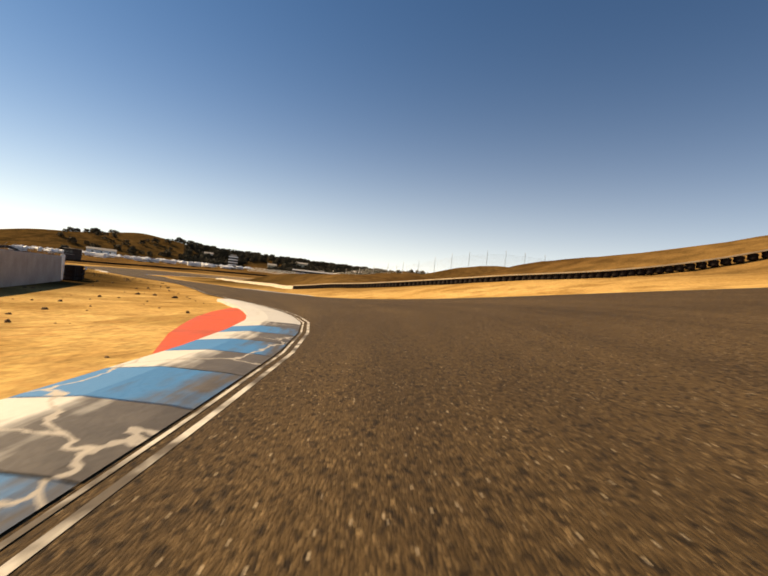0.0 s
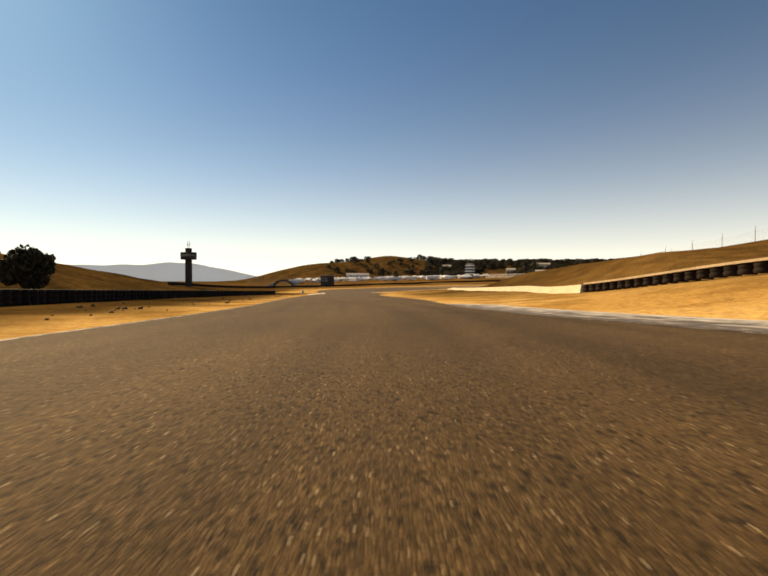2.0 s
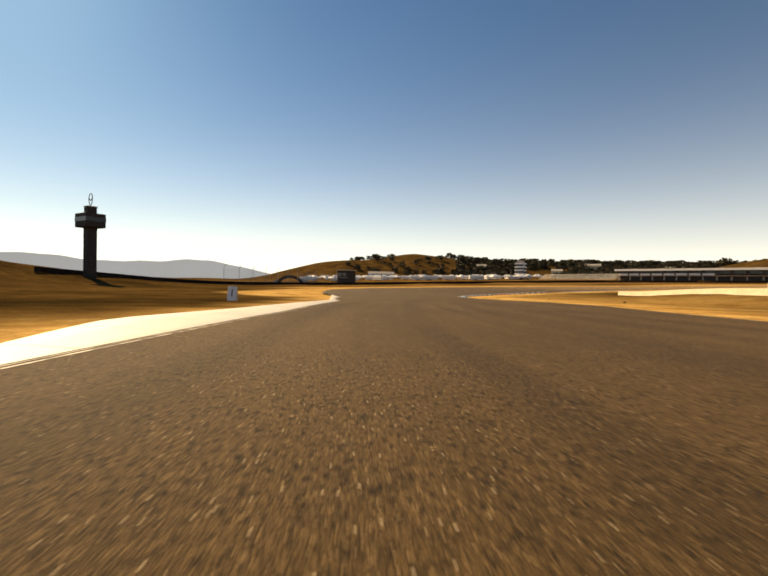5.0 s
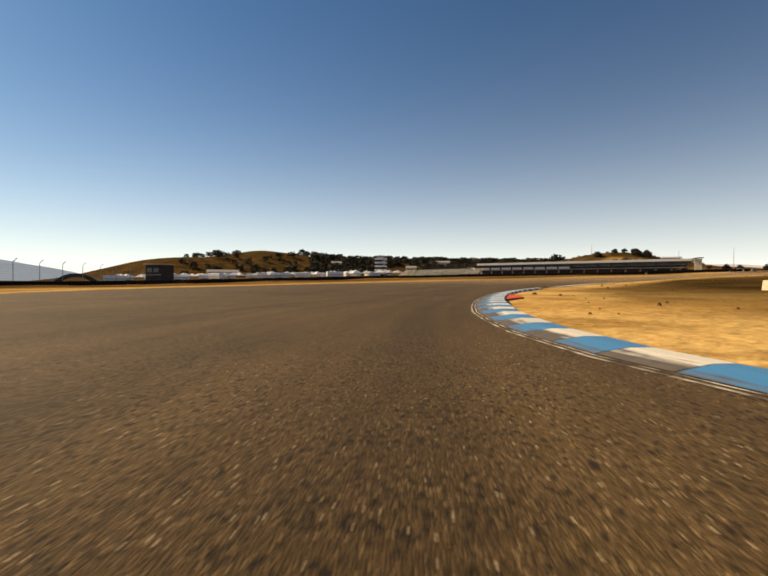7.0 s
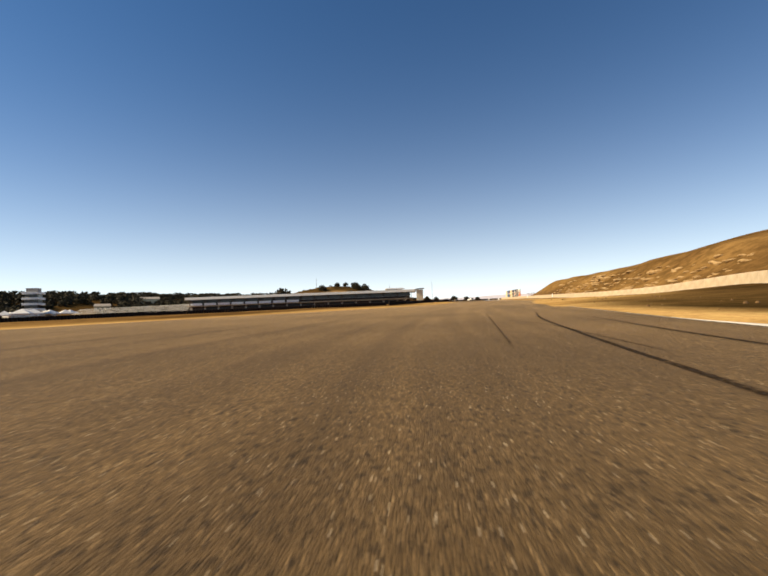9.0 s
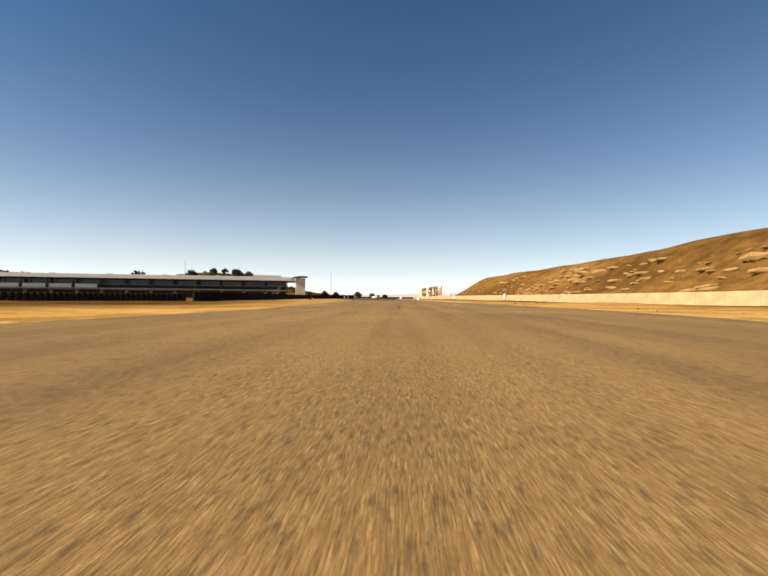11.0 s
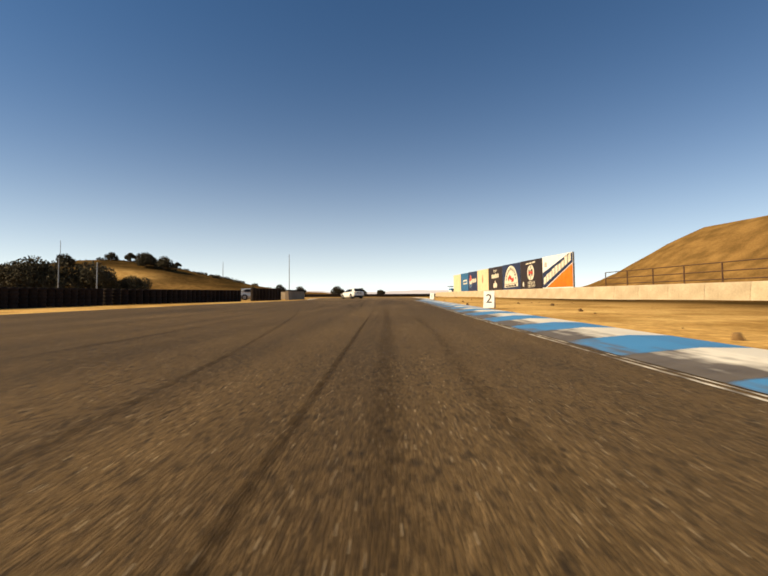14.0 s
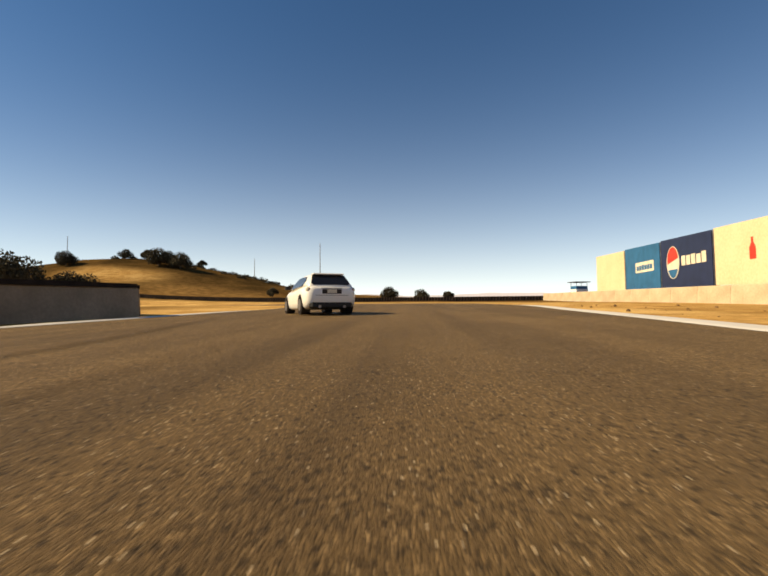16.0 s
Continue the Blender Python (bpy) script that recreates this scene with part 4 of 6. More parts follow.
# ---- small trackside things ----
def text_mesh(body, size, mat, deep=0.004):
    cu = bpy.data.curves.new("lettering", "FONT")
    cu.body, cu.size, cu.extrude, cu.align_x, cu.align_y = body, size, deep, "CENTER", "CENTER"
    tmp = bpy.data.objects.new("lettering", cu)
    scene.collection.objects.link(tmp)
    bpy.context.view_layer.update()
    me = bpy.data.meshes.new_from_object(tmp)
    bpy.data.objects.remove(tmp)
    me.materials.clear()
    me.materials.append(mat)
    return me


def marker_board(x, y, turn, digit):
    t = thing("marker_board", "white folding distance board with a black " + digit, "marker board", (x, y, level(x, y)), turn, "distance boards")
    t.scale = (0.74, 0.74, 0.74)
    tilt = Matrix.Rotation(radians(-14), 4, "X")
    part("front_panel", box(bmesh.new(), (-0.26, -0.015, 0.02), (0.26, 0.015, 0.86), 0.01, tilt), WHITE_PAINT, t)
    back = Matrix.Translation((0, 0.42, 0)) @ Matrix.Rotation(radians(14), 4, "X")
    part("back_panel", box(bmesh.new(), (-0.26, -0.015, 0.02), (0.26, 0.015, 0.86), 0.01, back), CREAM_PRINT, t)
    part("hinge", tube(bmesh.new(), (-0.22, 0.212, 0.845), (0.22, 0.212, 0.845), 0.018), STEEL, t)
    d = part("digit", text_mesh(digit, 0.62, BLACK), None, t, "black digit " + digit)
    d.matrix_basis = tilt @ pose(0, -0.021, 0.46, 90, 0, 0)
    return t


marker_board(0.3, -65.4, -30, "3")
marker_board(0.5, -36.1, -30, "2")
marker_board(3.6, -11.8, -30, "1")
marker_board(8.0, -278.2, 62, "1")


def wall_board(y):
    t = thing("white_board", "plain white square board on the concrete barrier", "board", (wall_x(y) - 0.30, y, level(wall_x(y) - 0.3, y)), -92.0, "white boards on the barrier")
    part("panel", box(bmesh.new(), (-0.5, -0.02, 0.30), (0.5, 0.02, 1.32), 0.01), WHITE_PAINT, t)
    part("bracket", box(bmesh.new(), (-0.3, 0.02, 0.9), (0.3, 0.06, 0.96), 0.005), STEEL, t)


for y in (-77.5, -34):
    wall_board(y)


def cone(x, y):
    t = thing("traffic_cone", "small orange traffic cone on the sand edge", "cone", (x, y, level(x, y) - 0.03), 0, "traffic cones")
    t.scale = (0.6, 0.6, 0.6)
    part("base", box(bmesh.new(), (-0.2, -0.2, 0), (0.2, 0.2, 0.04), 0.01), BLACK, t)
    part("body", tube(bmesh.new(), (0, 0, 0.04), (0, 0, 0.75), 0.16, 0.03, 14), CONE, t)
    part("collar", tube(bmesh.new(), (0, 0, 0.40), (0, 0, 0.53), 0.105, 0.08, 14), WHITE_PAINT, t)


cone(-21.2, -80)


def marker_post(x, y):
    t = thing("marker_post", "short dark slim post on the sand edge", "post", (x, y, level(x, y) - 0.03), 20, "slim posts")
    part("shaft", box(bmesh.new(), (-0.05, -0.03, 0), (0.05, 0.03, 0.5), 0.01), BLACK, t)
    part("foot", box(bmesh.new(), (-0.12, -0.1, 0), (0.12, 0.1, 0.05), 0.01), DARK_BROWN, t)


for x, y in ((-22, -73.5), (-22.6, -66.8), (-22.8, -62.3)):
    marker_post(x, y)

bollard = thing("bollard", "short black and white striped bollard", "bollard", (-15.4, -69, level(-15.4, -69)))
part("foot", tube(bmesh.new(), (0, 0, 0), (0, 0, 0.06), 0.14, 0.12, 14), BLACK, bollard)
for k in range(5):
    part("band", tube(bmesh.new(), (0, 0, 0.06 + k * 0.15), (0, 0, 0.21 + k * 0.15), 0.075, 0.072, 14), WHITE_PAINT if k % 2 else BLACK, bollard)

post = thing("white_post", "white square post at the end of a barrier", "post", (86.5, -321.1, level(86.5, -321.1)), 40)
part("shaft", box(bmesh.new(), (-0.09, -0.09, 0), (0.09, 0.09, 1.38), 0.015), WHITE_PAINT, post)


# ---- advertising boards ----
def disc(bm, x, z, r, y, depth, seg=32, sx=1.0, a0=0.0, a1=360.0):
    ang = [radians(a0 + (a1 - a0) * k / seg) for k in range(seg + (0 if a1 - a0 >= 360 else 1))]
    front = [bm.verts.new((x + r * sx * math.cos(a), y - depth, z + r * math.sin(a))) for a in ang]
    rear = [bm.verts.new((x + r * sx * math.cos(a), y, z + r * math.sin(a))) for a in ang]
    bm.faces.new(front)
    n = len(ang)
    for i in range(n):
        bm.faces.new((front[i], rear[i], rear[(i + 1) % n], front[(i + 1) % n]))
    bmesh.ops.recalc_face_normals(bm, faces=bm.faces)
    return bm


def poly(bm, pts, y, depth):
    front = [bm.verts.new((x, y - depth, z)) for x, z in pts]
    rear = [bm.verts.new((x, y, z)) for x, z in pts]
    bm.faces.new(front)
    for i in range(len(pts)):
        bm.faces.new((front[i], rear[i], rear[(i + 1) % len(pts)], front[(i + 1) % len(pts)]))
    bmesh.ops.recalc_face_normals(bm, faces=bm.faces)
    return bm


def bars(bm, x0, x1, z, tall, count, y=-0.04, slope=0.0, seed=1):
    """Bars of the size of words."""
    rnd = random.Random(seed)
    w = (x1 - x0) / count
    for k in range(count):
        a, b = x0 + k * w + w * 0.10, x0 + (k + 1) * w - w * 0.10
        h = tall * rnd.uniform(0.75, 1.0)
        zz = z + slope * (a - x0)
        poly(bm, [(a, zz), (b, zz + slope * (b - a)), (b, zz + h + slope * (b - a)), (a, zz + h)], y, 0.012)
    return bm


def billboard(y0, y1, mat, label, low=1.14, top=4.9):
    y = (y0 + y1) / 2
    x = wall_x(y) + 0.55
    w = 4.62
    t = thing("billboard", label, "billboard", (x, y, float(height(x, y))), -92.0, "advertising boards")
    t.scale = ((y1 - y0 - 0.14) / 2 / w, 1, 0.94)
    slope = 0.024 * 2 * w
    part("panel", poly(bmesh.new(), [(-w, low + slope / 2), (w, low - slope / 2), (w, top - slope / 2), (-w, top + slope / 2)], 0.03, 0.06), mat, t)
    for sx in (-w + 0.05, 0, w - 0.05):
        part("post", box(bmesh.new(), (sx - 0.06, 0.04, 0), (sx + 0.06, 0.18, top - 0.1), 0.01), STEEL, t)
    return t, w


b, w = billboard(-10.5, -3.5, WHITE_PAINT, "white, navy and orange printed advertising board")
part("navy_band", poly(bmesh.new(), [(-w, 1.35), (-w + 1.0, 1.32), (w, 3.7), (w, 4.72), (w - 1.0, 4.72), (-w, 3.1)], -0.032, 0.006), NAVY, b)
part("orange_field", poly(bmesh.new(), [(-w + 1.3, 1.3), (w, 1.12), (w, 3.62)], -0.032, 0.008), ORANGE, b)
part("white_word_bar", bars(bmesh.new(), -w + 0.3, w - 0.3, 1.62, 1.0, 9, -0.042, 0.27, 3), CREAM_PRINT, b, "row of white bars in place of a name")
part("figure_mark", bars(bmesh.new(), -w + 0.7, -w + 1.5, 3.75, 0.7, 2, -0.034, 0, 4), GREY_PAINT, b)
b, w = billboard(-3.4, 3.1, DARK_PRINT, "dark board with a round cream emblem and red centre")
for sx in (-1, 1):
    part("emblem_half", disc(bmesh.new(), sx * 0.12, 3.25, 1.0, -0.032, 0.01, 20, 1.35, 90 if sx < 0 else -90, 270 if sx < 0 else 90), CREAM_PRINT, b, "cream half of the emblem")
    part("emblem_hole", disc(bmesh.new(), sx * 0.62, 3.25, 0.48, -0.043, 0.006, 18, 0.75), DARK_PRINT, b)
part("red_handle", poly(bmesh.new(), [(-0.9, 3.0), (-0.5, 3.1), (0.5, 3.1), (0.9, 3.0), (0.9, 3.5), (0.5, 3.4), (-0.5, 3.4), (-0.9, 3.5)], -0.051, 0.006), RED_PRINT, b)
for row, z in (("DESIGNATE A", 1.93), ("SOBER DRIVER", 1.50)):
    part("lettering", text_mesh(row, 0.5, CREAM_PRINT), None, b, "cream words " + row.lower()).matrix_basis = pose(0.2, -0.034, z, 90, 0, 0)
part("word_bar", bars(bmesh.new(), -2.2, 2.2, 4.42, 0.2, 3, -0.034, 0, 7), CREAM_PRINT, b)
part("star_mark", disc(bmesh.new(), -3.4, 1.85, 0.36, -0.032, 0.008, 9), CREAM_PRINT, b)
b, w = billboard(3.2, 10.1, NAVY, "dark board with a cream half-round label")
part("arch_label", poly(bmesh.new(), [(-3.5, 1.5), (3.5, 1.5)] + [(3.5 * math.cos(radians(a)), 1.75 + 2.9 * math.sin(radians(a))) for a in range(0, 181, 9)], -0.032, 0.008), CREAM_PRINT, b)
part("arch_rim", poly(bmesh.new(), [(-3.25, 1.95), (3.25, 1.95), (3.25, 2.02), (-3.25, 2.02)], -0.041, 0.006), DARK_PRINT, b)
for k in range(11):
    a = radians(22 + k * 13.6)
    part("letter_bar", poly(bmesh.new(), [(2.75 * math.cos(a) + dx * math.sin(a) - dz * math.cos(a), 1.9 + 2.25 * math.sin(a) - dx * math.cos(a) - dz * math.sin(a)) for dx, dz in ((-0.16, -0.2), (0.16, -0.2), (0.16, 0.2), (-0.16, 0.2))], -0.041, 0.006), DARK_PRINT, b)
for k in range(5):
    part("red_swirl", disc(bmesh.new(), -1.2 + k * 0.6, 2.75 + 0.3 * math.sin(k * 1.4), 0.32, -0.041, 0.006, 14, 1.2), RED_PRINT, b)
part("word_bar", bars(bmesh.new(), -2.9, 2.9, 1.58, 0.26, 4, -0.041, 0, 8), DARK_PRINT, b)
b, w = billboard(10.2, 16.7, DARK_PRINT, "dark brown board with cream lettering and a bee")
ti = part("lettering", text_mesh("TEQUILA", 0.55, CREAM_PRINT), None, b, "cream word")
ti.matrix_basis = pose(0, -0.034, 4.25, 90, 0, 0)
part("word_bar", bars(bmesh.new(), -2.5, 2.5, 3.1, 0.75, 6, -0.034, 0, 9), CREAM_PRINT, b)
part("bee_body", disc(bmesh.new(), 0, 2.1, 0.62, -0.032, 0.01, 16, 0.6), CREAM_PRINT, b)
for sx in (-1, 1):
    part("bee_wing", disc(bmesh.new(), sx * 0.75, 1.9, 0.4, -0.032, 0.008, 14, 1.3), CREAM_PRINT, b)
b, w = billboard(16.8, 23.2, CREAM, "cream board with a small red bottle mark")
part("bottle_mark", poly(bmesh.new(), [(-0.35, 2.6), (0.35, 2.6), (0.35, 3.3), (0.12, 3.6), (0.12, 3.9), (-0.12, 3.9), (-0.12, 3.6), (-0.35, 3.3)], -0.032, 0.008), RED_PRINT, b)
b, w = billboard(23.3, 29.3, NAVY, "navy board with a red, white and blue globe")
part("globe", disc(bmesh.new(), -2.2, 3.1, 1.25, -0.032, 0.006, 32), CREAM_PRINT, b, "white round mark")
part("globe_top", disc(bmesh.new(), -2.2, 3.2, 1.1, -0.039, 0.006, 20, 1.0, 10, 190), RED_PRINT, b)
part("globe_base", disc(bmesh.new(), -2.2, 2.9, 1.0, -0.039, 0.006, 20, 1.0, 200, 340), BLUE_PRINT, b)
part("word_bar", bars(bmesh.new(), -0.6, 3.8, 2.75, 0.8, 5, -0.034, 0, 10), CREAM_PRINT, b)
b, w = billboard(29.4, 35.2, BLUE_PRINT, "blue board with a white name strip")
part("name_strip", poly(bmesh.new(), [(-1.6, 2.6), (3.2, 2.6), (3.2, 3.5), (-1.6, 3.5)], -0.032, 0.008), CREAM_PRINT, b)
part("word_bar", bars(bmesh.new(), -1.3, 2.9, 2.8, 0.45, 6, -0.041, 0, 11), BLUE_PRINT, b)
billboard(35.3, 41.8, CREAM, "plain sun-yellowed advertising board")


# ---- rail fence on the bank ----
def rail_fence(y0, y1, n):
    t = thing("rail_fence", "rusty brown pipe rail fence behind the barrier", "fence")
    ys = np.linspace(y0, y1, n)
    for y in ys:
        x = wall_x(y) + 3.6
        part("post", tube(bmesh.new(), (x, y, level(x, y) - 0.1), (x, y, height(x, y) + 2.5), 0.05), RUST, t)
    for h in (1.35, 1.9, 2.48):
        for a, b in zip(ys[:-1], ys[1:]):
            xa, xb = wall_x(a) + 3.6, wall_x(b) + 3.6
            part("rail", tube(bmesh.new(), (xa, a, height(xa, a) + h), (xb, b, height(xb, b) + h), 0.035), RUST, t)


rail_fence(-72, -11, 19)


def rocks(n):
    """Pale eroded lumps on the bank."""
    rnd = random.Random(5)
    bm = bmesh.new()
    for k in range(n):
        y = rnd.uniform(-150, -45)
        x = wall_x(y) + rnd.uniform(4, 14)
        s = rnd.uniform(0.2, 0.65) * (1.7 if rnd.random() < 0.15 else 1)
        z = level(x, y) - 0.1 * s
        r = bmesh.ops.create_icosphere(bm, subdivisions=2, radius=1, matrix=pose(x, y, z + 0.05, rnd.uniform(-10, 10), 25, rnd.uniform(0, 90)) @ Matrix.Diagonal((s * 0.7, s * rnd.uniform(1.2, 2.6), s * 0.45, 1)))
        for q in r["verts"]:
            q.co += Vector((noise.noise(q.co * 1.1), noise.noise(q.co * 1.1 + Vector((9, 0, 0))), noise.noise(q.co * 1.1 + Vector((0, 7, 0))))) * 0.35 * s
    solo("bank_rocks", bm, ROCK, "pale eroded rock lumps on the dry bank", "rock", kind="stuff")


ROCK = material("pale_rock", (0.42, 0.28, 0.13), (0.28, 0.17, 0.07), 1.2, 0.95, bump=0.5, bump_scale=6)
rocks(190)


EARTH = material("dark_earth", (0.20, 0.115, 0.045), (0.10, 0.055, 0.022), 3, 0.95, bump=0.4, bump_scale=12)


def clods(n):
    """Loose dirt clods and small stones on the sand beside the track."""
    rnd = random.Random(12)
    bm = bmesh.new()
    for k in range(n):
        if k % 2:
            i = rnd.randrange(20, 90)
            x, y = LEFT_EDGE[i] - LINE_SIDE[i] * (1.4 + 9 * rnd.random() ** 1.5)
        else:
            i = rnd.randrange(110, 300)
            x, y = RIGHT_EDGE[i] + LINE_SIDE[i] * (1.6 + 7 * rnd.random() ** 1.5)
        s = rnd.uniform(0.012, 0.045) if rnd.random() < 0.7 else rnd.uniform(0.045, 0.11)
        bmesh.ops.create_icosphere(bm, subdivisions=1, radius=1, matrix=pose(x, y, level(x, y) - 0.03, rnd.uniform(0, 90), rnd.uniform(0, 90), 0) @ Matrix.Diagonal((s, s * rnd.uniform(0.7, 1.5), s * 0.7, 1)))
    solo("dirt_clods", bm, EARTH, "loose brown dirt clods on the sand", "dirt", kind="stuff")


clods(700)


# ---- trees ----
def tree_parts(seed, tall, wide, clumps, leaf=1.0):
    """Trunk with limbs, and a crown of many leaf tufts with gaps."""
    rnd = random.Random(seed)
    tr = bmesh.new()
    tube(tr, (0, 0, -0.3), (0.05, 0, tall * 0.35), tall * 0.045, tall * 0.03, 7)
    ends = []
    for k in range(9):
        a = k * 0.72 + rnd.uniform(-0.3, 0.3)
        w = wide * rnd.uniform(0.45, 0.72)
        e = (math.cos(a) * w, math.sin(a) * w, tall * rnd.uniform(0.30, 0.72))
        tube(tr, (0.05, 0, tall * rnd.uniform(0.12, 0.3)), e, tall * 0.022, tall * 0.008, 5)
        ends.append(e)
    v, f = [], []
    for k in range(clumps):
        if rnd.random() < 0.72:
            cx, cy, cz = rnd.choice(ends)
            r = wide * 0.40
        else:
            cx, cy, cz, r = 0, 0, tall * 0.66, wide * 0.55
        d = Vector((rnd.gauss(0, 1), rnd.gauss(0, 1), rnd.gauss(0, 0.75)))
        d = d.normalized() * r * rnd.uniform(0.55, 1.05)
        p = Vector((cx, cy, max(cz + d.z, tall * 0.06)))
        p.x += d.x
        p.y += d.y
        s = tall * rnd.uniform(0.03, 0.065) * leaf
        q = Euler((rnd.uniform(0, 6), rnd.uniform(0, 6), rnd.uniform(0, 6))).to_matrix()
        o = len(v)
        for corner in ((-1, 0, 0), (0, -0.7, 0.25), (1, 0, 0), (0, 0.7, 0.25), (0, 0, -0.8)):
            v.append(p + q @ (Vector(corner) * s))
        f += [(o, o + 1, o + 3), (o + 1, o + 2, o + 3), (o, o + 1, o + 4), (o + 2, o + 3, o + 4)]
    crown = mesh_of("crown", v, f, LEAF)
    me = bpy.data.meshes.new("trunk")
    tr.to_mesh(me)
    tr.free()
    me.materials.append(BARK)
    return me, crown


TREES = [tree_parts(3, 5.0, 2.6, 2600, 0.75), tree_parts(8, 4.2, 3.0, 2600, 0.75), tree_parts(13, 6.0, 2.4, 2600, 0.75), tree_parts(17, 9.5, 7.2, 9000, 0.5)]


def tree(x, y, kind=0, size=1.0, label="dark green spreading oak on dry grass", group="oaks"):
    t = thing("tree", label, "tree", (x, y, level(x, y) - 0.1 - 0.35 * size), (x * 37 + y * 11) % 360, group)
    t.scale = (size, size, size)
    part("trunk", TREES[kind][0], None, t)
    part("crown", TREES[kind][1], None, t)
    return t


tree(35.8, -316.8, 2, 1.0, "dark oak alone behind the tyre wall", "oaks on the hill")
for x, y, k, s in ((-27, 112, 1, 0.9), (-20, 118, 1, 0.8), (-6, 128, 1, 1.0), (4, 132, 1, 0.9), (12, 130, 0, 0.7), (-36, 108, 0, 0.6),
                   (-97, 150, 0, 0.9), (-90, 152, 1, 1.1), (-104, 148, 1, 0.9), (-80, 158, 0, 0.7), (-86, 139, 1, 1.5), (-79, 140, 1, 1.4), (-64, 59, 3, 0.92), (-58, 66, 3, 0.6), (-74, 54, 3, 1.0), (-82, 60, 3, 0.9), (-70, 78, 2, 0.8), (-112, 130, 1, 1.2)):
    tree(x, y, k, s, "round dark oak bush on the dry field" if k < 3 else "large dense oak beside the paddock fence", "oaks by the field")


def wood(n):
    """The tree belt on the far ridge."""
    rnd = random.Random(21)
    v, f = [], []
    sv = [(q.co * 1.0) for q in TREES[1][1].vertices]
    done = 0
    while done < n:
        a = radians(rnd.uniform(18, 66))
        d = rnd.uniform(430, 760)
        x, y = -13 - d * math.sin(a), -263 + d * math.cos(a)
        if noise.noise((x * 0.008, y * 0.008, 3.0)) < -0.28 or (a > radians(50) and rnd.random() < 0.86):
            continue
        done += 1
        s = rnd.uniform(0.8, 1.7)
        z = level(x, y)
        for k in range(70):
            p = Vector((rnd.gauss(0, 2.2), rnd.gauss(0, 2.2), rnd.uniform(0.3, 4.2))) * s
            if p.x ** 2 + p.y ** 2 > (s * (4.6 - 0.65 * p.z / s)) ** 2:
                p.x, p.y = p.x * 0.5, p.y * 0.5
            q = Euler((rnd.uniform(0, 6), rnd.uniform(0, 6), 0)).to_matrix()
            o = len(v)
            r = s * rnd.uniform(0.5, 0.95)
            for c in ((-1, 0, 0), (0.5, 0.85, 0), (0.5, -0.85, 0), (0, 0, 1)):
                v.append(Vector((x, y, z)) + p + q @ (Vector(c) * r))
            f += [(o, o + 1, o + 2), (o, o + 1, o + 3), (o + 1, o + 2, o + 3)]
    me = mesh_of("far_woods", v, f, LEAF)
    tagged(new("far_woods", me), "dark oak woods along the far ridge", "woods", kind="stuff")


wood(1300)


def scrub(n):
    """Dark bushes over the crest and flank of the hill by the field, and on the hill behind the tyre wall."""
    rnd = random.Random(33)
    v, f = [], []
    for k in range(n):
        if k % 4:
            a = rnd.uniform(0, 1)
            x, y = -175 + 130 * a + rnd.gauss(0, 5), 168 - 6 * a + rnd.gauss(0, 9)
        else:
            x, y = rnd.uniform(-110, 10), rnd.uniform(-395, -325)
        z = level(x, y)
        s = rnd.uniform(0.35, 1.1)
        for m in range(60):
            d = Vector((rnd.gauss(0, 1), rnd.gauss(0, 1), abs(rnd.gauss(0, 0.7)))).normalized() * s * 1.6 * rnd.uniform(0.5, 1)
            q = Euler((rnd.uniform(0, 6), rnd.uniform(0, 6), 0)).to_matrix()
            o = len(v)
            for corner in ((-1, 0, 0), (0.5, 0.85, 0), (0.5, -0.85, 0), (0, 0, 1)):
                v.append(Vector((x, y, z - 0.2)) + d + q @ (Vector(corner) * s * 0.32))
            f += [(o, o + 1, o + 2), (o, o + 1, o + 3), (o + 1, o + 2, o + 3)]
    tagged(new("hill_scrub", mesh_of("hill_scrub", v, f, LEAF)), "dark scattered scrub bushes on the dry hillsides", "bushes", kind="stuff")


scrub(300)


